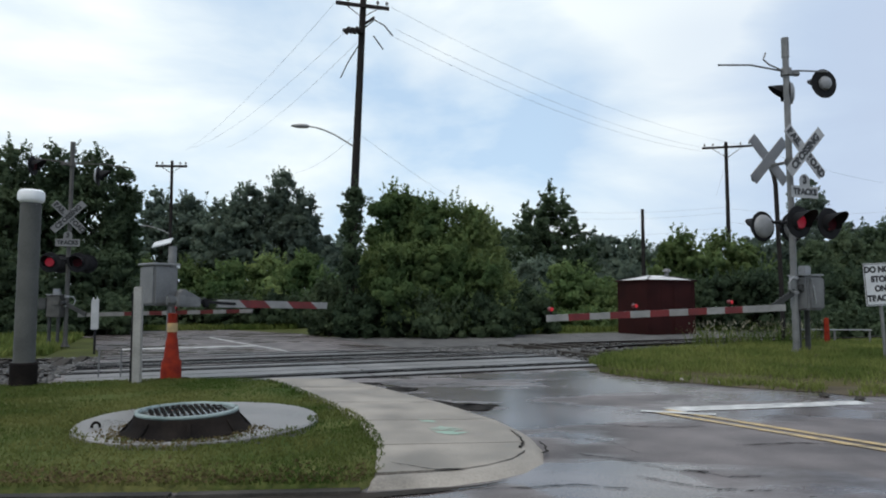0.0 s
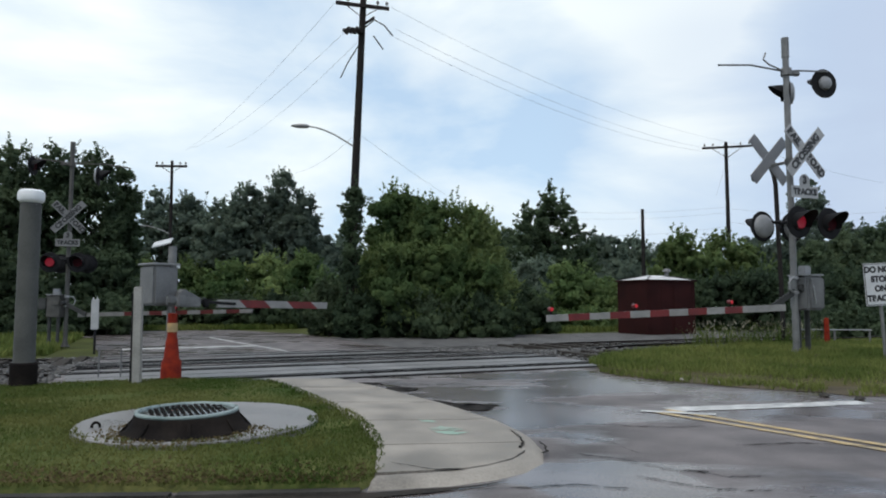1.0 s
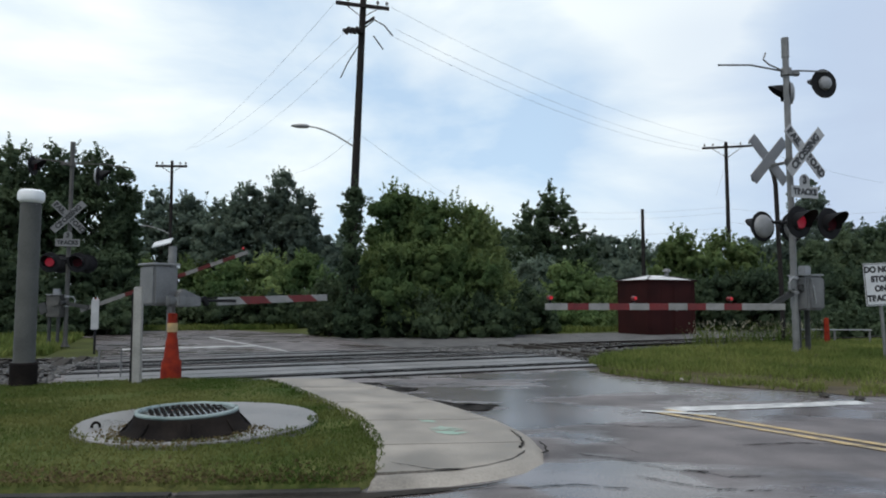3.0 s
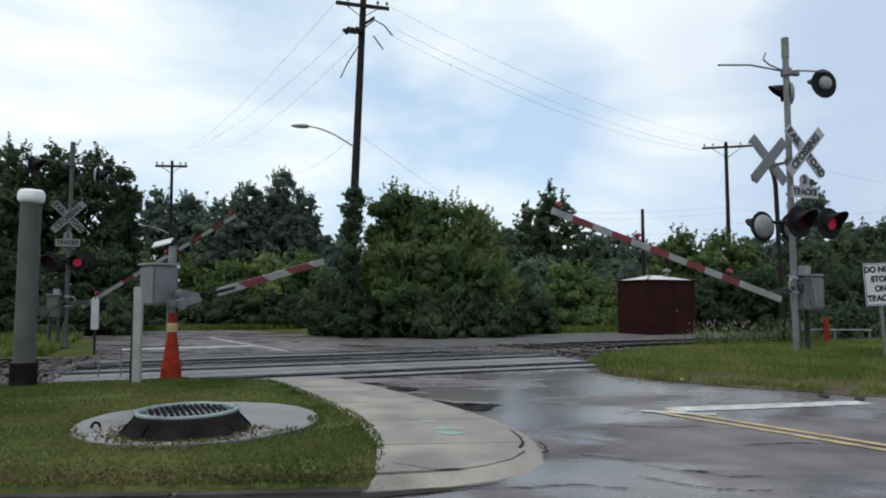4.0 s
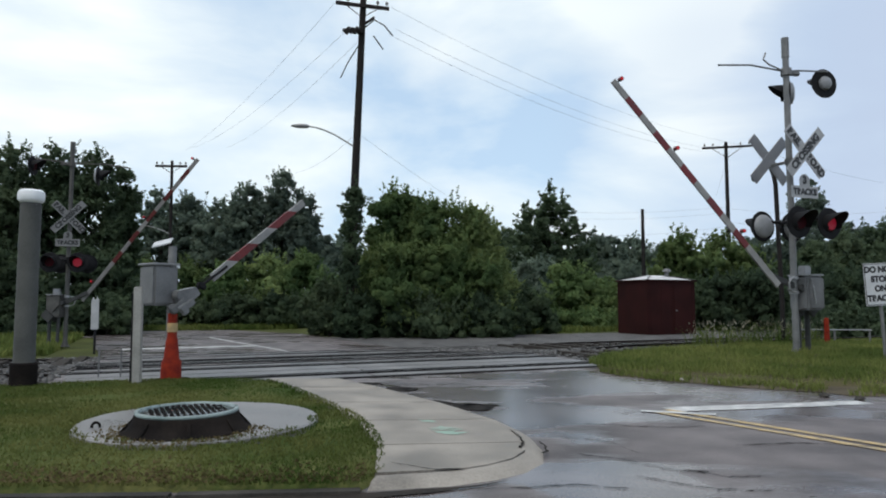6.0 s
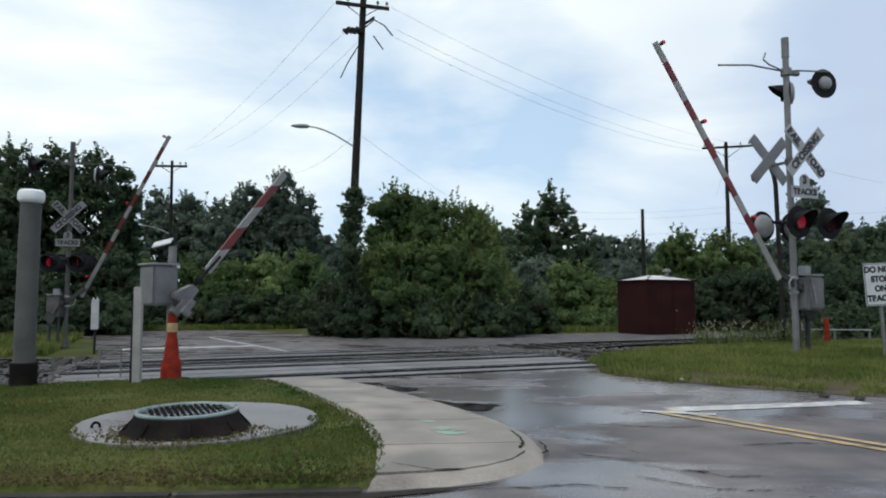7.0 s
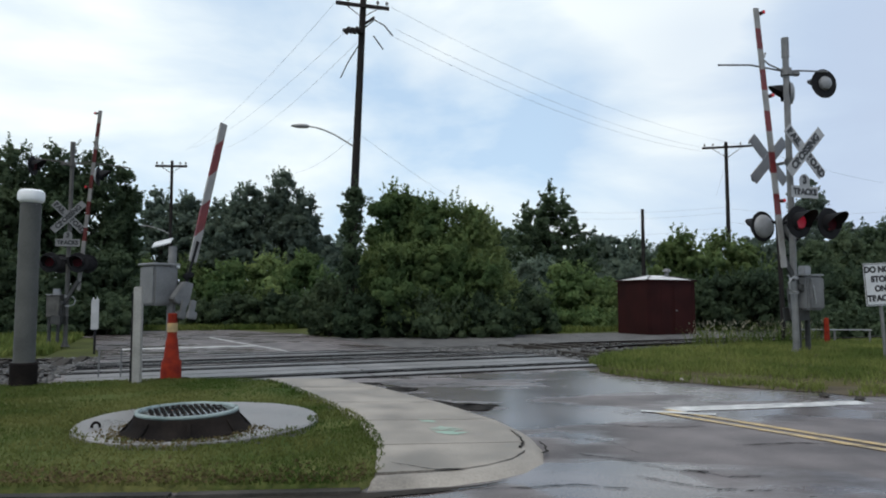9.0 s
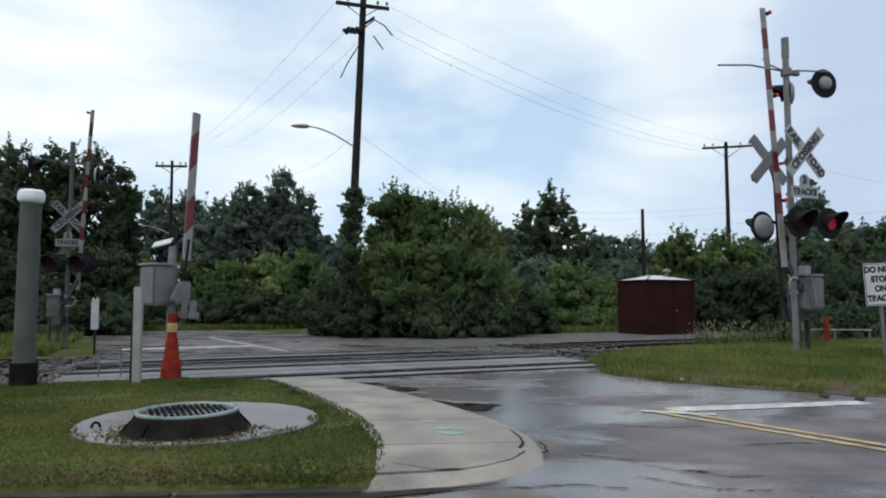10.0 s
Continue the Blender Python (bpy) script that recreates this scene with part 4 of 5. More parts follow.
def stripe_board(bm, d0, d1, thick, drop, slant0, slant1, deep=0.035):
    """One painted length of boom, with slanting ends."""
    h, y = thick / 2, deep / 2
    vs = [bm.verts.new((-d + sl * k, yy, k * h - drop)) for d, sl in ((d0, slant0), (d1, slant1)) for k in (-1, 1) for yy in (-y, y)]
    for f in ((0, 1, 3, 2), (4, 6, 7, 5), (0, 4, 5, 1), (2, 3, 7, 6), (0, 2, 6, 4), (1, 5, 7, 3)):
        bm.faces.new([vs[k] for k in f])


def gate_arm(sg, pivot, length, lights, thick=0.115, drop=0.0, yaw=0.0, metal=None):
    """The striped boom, along local -x from its pivot, with counterweight."""
    arm = new("gate_arm")
    arm.parent = sg
    arm.matrix_local = pose(*pivot, 0, 0, yaw)
    metal = metal or M_STEEL
    # old picks out the far gate, whose stripe colours have shade painted in
    old = metal is M_FARMAST
    white, red = (M_SHADEWHITE, M_SHADERED) if old else (M_ARMWHITE, M_ARMRED)
    tagged(arm, "red and white striped gate arm with small red lamps" if lights else "short red and white striped gate arm")
    # ends of the painted lengths, from the tip inwards
    ends = [length - 0.403 * i for i in range(11)] + [0.42] if lights else [2.66, 2.37, 1.88, 1.44, 0.99, 0.56]
    slant = 0.0 if lights else 0.07
    for i, (d1, d0) in enumerate(zip(ends, ends[1:])):
        bm = bmesh.new()
        s0, s1 = 0.0 if i == len(ends) - 2 else slant, slant if i else 0.0
        stripe_board(bm, d0 + 0.001, d1 - 0.001, thick * (0.88 + 0.12 * i / len(ends)), drop, s0, s1)
        part("stripe", bm, red if i % 2 else white, arm)
    bm = bmesh.new()
    if lights:
        reach = math.hypot(0.72, drop)
        box(bm, (-0.36, 0.045, -drop / 2), (reach, 0.04, 0.12), Matrix.Rotation(-math.atan2(drop, 0.72), 4, "Y"), 0.01)
        cyl(bm, (0, -0.05, 0), (0, 0.22, 0), 0.07)
        part("arm_bracket", bm, M_DULL, arm)
    else:
        # tapering casting, then a thin dark rod that carries the board
        side = [[bm.verts.new((x, yy, z)) for x, z in ((0.06, 0.11), (0.0, 0.16), (-0.26, 0.04), (-0.26, -0.09), (0.06, -0.09))] for yy in (-0.07, 0.07)]
        bm.faces.new(side[0])
        bm.faces.new(side[1][::-1])
        for k in range(5):
            j = (k + 1) % 5
            bm.faces.new((side[0][k], side[1][k], side[1][j], side[0][j]))
        bmesh.ops.bevel(bm, geom=bm.edges[:], offset=0.012, segments=2, affect="EDGES")
        part("arm_bracket", bm, M_CASE, arm)
        bm = bmesh.new()
        cyl(bm, (-0.24, 0, -drop + 0.02), (-0.85, 0.03, -drop), 0.022, 0.018, 10)
        cyl(bm, (-0.30, 0, -drop + 0.045), (-0.60, 0.0, -drop + 0.055), 0.008, 0.008, 6)
        box(bm, (-0.36, 0, -drop + 0.01), (0.07, 0.08, 0.13), Matrix.Rotation(0.5, 4, "Y"), 0.01)
        part("rod", bm, M_BLACK, arm, "thin dark rod with a clamp")
    bm = bmesh.new()
    big = 1.0 if lights else 0.4
    for yy in (0.09, 0.30):
        box(bm, (0.30 * big, yy, 0), (0.62 * big, 0.035, 0.09), None, 0.01)
    part("weight_arm", bm, metal, arm)
    for k in range(2):
        bm = bmesh.new()
        box(bm, (0.50 * big, 0.06 + 0.27 * k, 0), (0.26 * big, 0.06, 0.34 * big), None, 0.012)
        part("counterweight", bm, M_DULL if lights else M_CASE, arm, "dark counterweight" if lights else "grey counterweight")
    if lights:
        for d in (0.985, 0.60, 0.175) if old else (0.985, 0.686, 0.311):
            bm = bmesh.new()
            cyl(bm, (-length * d, -0.0, (thick * 0.45 - drop)), (-length * d, 0.0, (thick * 0.45 - drop) + 0.05), 0.018, 0.018, 10)
            lamp = part("arm_lamp", bm, M_BLACK, arm, "small red lamp")
            bm = bmesh.new()
            cyl(bm, (-length * d, -0.045, (thick * 0.45 - drop) + 0.09), (-length * d, 0.045, (thick * 0.45 - drop) + 0.09), 0.038, 0.038, 16)
            part("body", bm, red, lamp)
            for sy in (-1, 1):
                bm = bmesh.new()
                cyl(bm, (-length * d, sy * 0.046, (thick * 0.45 - drop) + 0.09), (-length * d, sy * 0.056, (thick * 0.45 - drop) + 0.09), 0.03, 0.024, 14)
                part("lens", bm, M_ARMLIGHT, lamp)
    ARMS.append((arm, pivot, yaw))
    return arm


def pedestrian_gate(x, y, z, rz, pivot, length):
    pg = thing("pedestrian_gate", "grey pedestrian gate machine on a short post", "pedestrian gate", pose(x, y, z, 0, 0, rz))
    bm = bmesh.new()
    cyl(bm, (0, 0, 0), (0, 0, 1.83), 0.055, 0.055, 18)
    part("post", bm, M_STEEL, pg)
    bm = bmesh.new()
    box(bm, (0, 0, 0), (0.36, 0.39, 0.55), None, 0.03)
    case = part("case", bm, M_CASE, pg)
    case.matrix_local = pose(0.11, -0.14, 1.29)
    bm = bmesh.new()
    box(bm, (0, 0, 0.29), (0.40, 0.43, 0.03), None, 0.01)
    part("lid", bm, M_ALU, case)
    bm = bmesh.new()
    cyl(bm, (-0.18, 0.12, 0.06), (-0.20, 0.12, 0.06), 0.03)
    part("keyhole_cover", bm, M_BLACK, case)
    bm = bmesh.new()
    box(bm, (0, 0, 0), (0.27, 0.16, 0.02), None, 0.006)
    plate = part("lamp_plate", bm, M_SIGN, pg, "white tilted plate on the post top")
    plate.matrix_local = Matrix.Translation((0.09, -0.11, 1.88)) @ Matrix.Rotation(radians(-rz), 4, "Z") @ Matrix.Rotation(radians(-14), 4, "Y") @ Matrix.Rotation(radians(32), 4, "X")
    for zz in (1.55, 1.36):
        bm = bmesh.new()
        cyl(bm, (-0.09, -0.06, zz), (-0.16, -0.1, zz), 0.02)
        part("clamp_bolt", bm, M_CAP, pg)
    gate_arm(pg, pivot, length, False, 0.12, 0.03)
    return pg


# ---- smaller things by the road ----
def build_posts():
    post = thing("steel_bollard", "thick weathered grey pipe post with a white rounded cap", "bollard", pose(-5.13, 8.38, 0.0))
    bm = bmesh.new()
    lathe(bm, [(0.15, -0.1), (0.145, 0.30), (0.12, 0.34), (0.118, 2.28), (0.105, 2.32)], None, 32)
    part("pipe", bm, M_BOLLARD, post)
    bm = bmesh.new()
    lathe(bm, [(0.152, -0.1), (0.15, 0.31), (0.135, 0.33)], None, 32)
    part("foot_sleeve", bm, M_CASTIRON, post, "black wet sleeve at the foot")
    bm = bmesh.new()
    lathe(bm, [(0.118, 2.295), (0.138, 2.31), (0.15, 2.34), (0.152, 2.40), (0.145, 2.435), (0.12, 2.458), (0.04, 2.468)], None, 32)
    part("cap", bm, M_CAP, post, "white rounded cap")
    bm = bmesh.new()
    box(bm, (0, 0, 0.62), (0.105, 0.09, 1.34), None, 0.012)
    single("square_post", bm, M_POSTWOOD, "weathered pale square post in the grass", "post", pose(-3.84, 8.6, -0.03, 0, -0.5, 12))
    bm = bmesh.new()
    cyl(bm, (0, 0, 0), (0, 0, 1.18), 0.022, 0.022, 10)
    single("thin_post", bm, M_BLACK, "thin black rod beside the square post", "post", pose(-3.92, 8.62, 0.0))
    cone = thing("traffic_cone", "tall faded orange cone set over the gate post foot", "cone", pose(-3.66, 9.22, 0.0))
    bm = bmesh.new()
    lathe(bm, [(0.135, 0.0), (0.13, 0.25), (0.10, 0.31), (0.078, 0.55), (0.062, 0.60), (0.062, 0.90), (0.05, 0.91)], None, 24)
    part("body", bm, M_ORANGE, cone)
    bm = bmesh.new()
    box(bm, (0, 0, 0.02), (0.38, 0.36, 0.04), None, 0.01)
    part("base", bm, M_RUBBER, cone, "black rubber base")
    bm = bmesh.new()
    lathe(bm, [(0.068, 0.66), (0.068, 0.78), (0.064, 0.78)], None, 24)
    part("band", bm, M_YELLOW_LINE, cone, "dirty yellowish band")
    # white marker beyond the tracks
    mk = thing("marker_post", "narrow white marker plate on a thin post", "marker", pose(-9.25, 18.1, land(-9.25, 18.1)))
    bm = bmesh.new()
    box(bm, (0, 0, 1.05), (0.21, 0.02, 0.80), None, 0.006)
    part("plate", bm, M_BUCK, mk)
    bm = bmesh.new()
    for xx in (-0.05, 0.05):
        cyl(bm, (xx, 0, 1.43), (xx, 0, 1.52), 0.018, 0.01, 8)
    part("prongs", bm, M_SIGN, mk)
    bm = bmesh.new()
    cyl(bm, (0, 0.03, 0), (0, 0.03, 1.0), 0.03, 0.03, 10)
    part("stem", bm, M_BLACK, mk)
    fr = thing("low_frame", "low thin grey pipe frame by the rails", "frame", pose(-4.72, 9.7, -0.02, 0, 0, 6))
    for xx in (-0.15, 0.15):
        bm = bmesh.new()
        cyl(bm, (xx, 0, 0), (xx, 0, 0.44), 0.013, 0.013, 8)
        part("leg", bm, M_STEEL, fr)
    bm = bmesh.new()
    cyl(bm, (-0.15, 0, 0.22), (0.15, 0, 0.22), 0.010, 0.010, 8)
    part("bar", bm, M_STEEL, fr)
    # orange stake and low pipe rail behind the verge
    bm = bmesh.new()
    lathe(bm, [(0.06, 0.0), (0.055, 0.5), (0.05, 0.62), (0.02, 0.64)], None, 14)
    single("orange_stake", bm, M_ORANGE, "faded orange marker stake in the grass", "marker", pose(8.55, 15.2, 0.05))
    rail = thing("pipe_rail", "low pale pipe rail on short legs", "rail", pose(8.9, 15.7, 0.0, 0, 0, -8))
    bm = bmesh.new()
    cyl(bm, (-0.7, 0, 0.40), (0.9, 0, 0.40), 0.015)
    part("bar", bm, M_ALU, rail)
    for xx in (-0.65, 0.1, 0.85):
        bm = bmesh.new()
        cyl(bm, (xx, 0, 0), (xx, 0, 0.40), 0.02)
        part("leg", bm, M_STEEL, rail)
    # stop sign board
    sg = thing("track_sign", "white sign board with black lettering on a steel post", "sign", pose(7.86, 12.1, 0.03, 0, -3, 6))
    bm = bmesh.new()
    box(bm, (0, 0, 1.34), (0.61, 0.006, 0.76), None, 0.003)
    bd = part("board", bm, M_SIGN, sg)
    for s_x, s_z, c_x, c_z in ((0.57, 0.012, 0, 1.70), (0.57, 0.012, 0, 0.98), (0.012, 0.72, -0.285, 1.34), (0.012, 0.72, 0.285, 1.34)):
        bm = bmesh.new()
        box(bm, (c_x, -0.005, c_z), (s_x, 0.004, s_z))
        part("border", bm, M_LETTER, bd)
    up = Matrix.Rotation(radians(90), 4, "X")
    for words, zz in (("DO NOT", 1.60), ("STOP", 1.43), ("ON", 1.26), ("TRACKS", 1.09)):
        writing(words, 0.145, M_LETTER, bd, pose(0, -0.006, zz) @ up)
    bm = bmesh.new()
    cyl(bm, (0, 0.035, 0), (0, 0.035, 1.7), 0.03, 0.03, 12)
    part("post", bm, M_STEEL, sg)
    # litter at the verge edge
    for i, (x, y) in enumerate(((3.2, 9.2), (4.3, 7.75), (4.55, 7.5), (3.55, 8.9))):
        bm = bmesh.new()
        bmesh.ops.create_icosphere(bm, subdivisions=2, radius=0.05)
        for v in bm.verts:
            v.co *= 1 + 0.4 * noise.noise(v.co * 30 + Vector((i, 0, 0)))
            v.co.z *= 0.6
        single("stone", bm, M_CONCRETE if i in (0, 3) else M_KERB, "small loose stone at the road edge", "stone", pose(x, y, 0.02), "stones at the verge")


def build_shed():
    sh = thing("signal_hut", "dark maroon sheet-metal signal hut with a pale low roof", "hut", pose(9.08, 29.0, -0.36, 0, 0, 24))
    bm = bmesh.new()
    box(bm, (0, 0, 1.12), (2.55, 1.9, 2.24), None, 0.02)
    part("wall", bm, M_SHED, sh)
    for i in range(5):
        bm = bmesh.new()
        box(bm, (-1.1 + i * 0.55, -0.954, 1.12), (0.02, 0.012, 2.2), None, 0.004)
        part("seam", bm, M_SHED, sh)
    bm = bmesh.new()
    box(bm, (0.55, -0.962, 1.02), (0.9, 0.03, 1.95), None, 0.01)
    door = part("door", bm, M_SHED, sh)
    bm = bmesh.new()
    cyl(bm, (0.21, -0.97, 1.0), (0.21, -1.02, 1.0), 0.03)
    part("handle", bm, M_STEEL, door)
    bm = bmesh.new()
    v = [bm.verts.new(p) for p in ((-1.32, -1.0, 2.24), (1.32, -1.0, 2.24), (1.32, 1.0, 2.24), (-1.32, 1.0, 2.24), (-0.35, -0.1, 2.47), (0.35, -0.1, 2.47), (0.35, 0.1, 2.47), (-0.35, 0.1, 2.47))]
    for f in ((0, 3, 2, 1), (0, 1, 5, 4), (1, 2, 6, 5), (2, 3, 7, 6), (3, 0, 4, 7), (4, 5, 6, 7)):
        bm.faces.new([v[k] for k in f])
    roof = part("roof", bm, M_ROOF, sh, "pale wet sheet roof")
    for sx in (-1, 1):
        for sy in (-1, 1):
            bm = bmesh.new()
            cyl(bm, (sx * 1.32, sy * 1.0, 2.25), (sx * 0.35, sy * 0.1, 2.48), 0.022, 0.022, 6)
            part("hip_strip", bm, M_DULL, roof, "dark hip strip")
    for c, d in (((0, -1.0, 2.235), (2.68, 0.03, 0.06)), ((0, 1.0, 2.235), (2.68, 0.03, 0.06)), ((-1.335, 0, 2.235), (0.03, 1.97, 0.06)), ((1.335, 0, 2.235), (0.03, 1.97, 0.06))):
        bm = bmesh.new()
        box(bm, c, d, None, 0.005)
        part("eaves_trim", bm, M_SHED, roof, "dark maroon eaves trim")
    bm = bmesh.new()
    lathe(bm, [(0.09, 2.42), (0.09, 2.62), (0.18, 2.64), (0.14, 2.72), (0.03, 2.76)], Matrix.Translation((0.35, -0.3, 0)), 16)
    part("vent", bm, M_STEEL, roof)


# ---- poles and wires ----
def utility_pole(x, y, height, r, lean, arms, lamp=None, extras=False, label="dark wooden utility pole with crossarm"):
    up = thing("utility_pole", label, "utility pole", pose(x, y, land(x, y) - 0.05, 0, lean, 0), "utility poles")
    bm = bmesh.new()
    cyl(bm, (0, 0, 0), (0, 0, height), r, r * 0.68, 18)
    part("pole", bm, M_WOOD, up)
    for zz, w, turn, tip in arms:
        m = Matrix.Translation((0, -r, zz)) @ Matrix.Rotation(radians(turn), 4, "Z") @ Matrix.Rotation(radians(tip), 4, "Y")
        bm = bmesh.new()
        box(bm, m.translation, (w, 0.10, 0.13), m.to_3x3().to_4x4(), 0.01)
        arm = part("crossarm", bm, M_WOOD, up)
        for t in (-0.45, -0.28, 0.28, 0.45):
            bm = bmesh.new()
            base = m @ Vector((t * w, 0, 0.06))
            lathe(bm, [(0.02, 0), (0.02, 0.08), (0.06, 0.09), (0.06, 0.13), (0.035, 0.14), (0.055, 0.16), (0.03, 0.2)], Matrix.Translation(base), 10)
            part("insulator", bm, M_STEEL, arm)
        for t in (-0.3, 0.3):
            bm = bmesh.new()
            cyl(bm, m @ Vector((t * w, 0.0, -0.05)), (0, -r, zz - abs(t) * w * 0.75), 0.018, 0.018, 6)
            part("brace", bm, M_WOOD, arm)
    if lamp:
        z0, reach, rise, side = lamp
        pts = [(side * reach * t, -0.05, z0 + rise * math.sin(t * math.pi / 2)) for t in [i / 10 for i in range(11)]]
        bm = bmesh.new()
        tube(bm, pts, 0.030, 8)
        la = part("lamp_arm", bm, M_ALU, up, "curved pale lamp arm")
        bm = bmesh.new()
        tip = Vector(pts[-1])
        lathe(bm, [(0.05, -0.30), (0.10, -0.2), (0.15, 0.0), (0.13, 0.2), (0.06, 0.28)], Matrix.Translation(tip + Vector((side * 0.2, 0, 0))) @ Matrix.Rotation(radians(90), 4, "Y") @ Matrix.Diagonal((0.6, 1, 1.2, 1)), 16)
        part("lamp_head", bm, M_ALU, la, "cobra-head street lamp")
    return up


def wire(a, b, sag, r=0.008, label="thin grey overhead cable"):
    a, b = Vector(a), Vector(b)
    bm = bmesh.new()
    pts = [a.lerp(b, i / 16) - Vector((0, 0, sag * 4 * (i / 16) * (1 - i / 16))) for i in range(17)]
    tube(bm, pts, r, 5)
    single("cable", bm, M_CABLE, label, "cable")


def at(px, py, d):
    """The point that far along the view's depth, by its place across the view."""
    f, p = 1200.0, radians(4.2417)
    u, v = (px - 784) / f, -(py - 441) / f
    ry, rz = math.cos(p) - v * math.sin(p), math.sin(p) + v * math.cos(p)
    return Vector((u * d / ry, d, EYE[2] + rz * d / ry))


def build_poles():
    main = utility_pole(-3.62, 25.9, 13.4, 0.18, 2.1, [(12.95, 2.1, 0, 5)], (7.32, 2.0, 0.80, -1), label="tall dark leaning utility pole wrapped in vines at its foot")
    bm = bmesh.new()
    for k in range(9):
        lathe(bm, [(0.035, 0), (0.07, 0.03), (0.07, 0.2), (0.03, 0.24)], Matrix.Translation((-0.55 + 0.08 * k, -0.25 - 0.05 * (k % 3), 11.75 + 0.05 * (k % 2))), 8)
    box(bm, (-0.35, -0.2, 11.92), (0.75, 0.12, 0.14), None, 0.02)
    part("fuse_bank", bm, M_WOOD, main)
    bm = bmesh.new()
    tube(bm, [(0, -0.2, 11.95), (0.5, -0.3, 12.35), (0.9, -0.4, 12.1), (1.25, -0.4, 11.7)], 0.026, 6)
    tube(bm, [(0.1, -0.2, 12.2), (0.5, -0.3, 12.45)], 0.05, 6)
    tube(bm, [(0.5, -0.3, 11.7), (0.9, -0.4, 11.15)], 0.025, 6)
    tube(bm, [(-0.1, -0.2, 11.3), (-0.45, -0.3, 10.6), (-0.7, -0.3, 10.0)], 0.025, 6)
    part("jumper_leads", bm, M_WOOD, main)
    p = at(1294, 560, 42)
    utility_pole(p.x, 42, 11.35, 0.15, 0, [(11.0, 3.1, 0, -3)])
    p = at(298, 560, 40)
    utility_pole(p.x, 40, 9.75, 0.12, -0.3, [(9.4, 1.9, 0, 1)], (5.35, 1.7, 0.5, -1))
    p = at(1141, 560, 36)
    utility_pole(p.x, 36, 6.3, 0.12, 0, [], label="short bare dark wooden pole behind the hut")
    bm = bmesh.new()
    tube(bm, [(0.06, 0, 0), (0.05, 0, 1.5), (0.0, 0, 3.9), (-0.03, 0, 4.1), (-0.12, 0, 4.35), (-0.2, 0, 4.5)], 0.05, 10)
    p = at(1381, 560, 15.5)
    single("conduit_post", bm, M_WOOD, "dark slender post with a bent top behind the signal", "post", pose(p.x, 15.5, -0.15))
    for a, b, sag in (((597, 0, 25.8), (330, 265, 60), 0.6), ((612, 55, 25.8), (330, 265, 60), 0.8), ((632, 75, 25.8), (400, 262, 60), 0.6), ((627, 240, 25.9), (522, 306, 43), 0.3),
                      ((632, 235, 25.9), (910, 405, 62), 0.5), ((690, 62, 25.8), (1240, 268, 42), 0.7), ((700, 52, 25.8), (1245, 262, 42), 0.6), ((690, 12, 25.8), (1320, 258, 42), 0.8),
                      ((1294, 366, 42), (950, 372, 50), 0.3), ((1294, 376, 42), (950, 384, 50), 0.3), ((1294, 400, 42), (960, 412, 50), 0.4), ((1294, 394, 42), (1600, 400, 42), 0.3), ((1294, 370, 42), (1600, 372, 42), 0.3),
                      ((1328, 258, 42), (1600, 330, 42), 0.3), ((1294, 262, 42), (1268, 345, 42), 0.0)):
        wire(at(*a), at(*b), sag, 0.006)


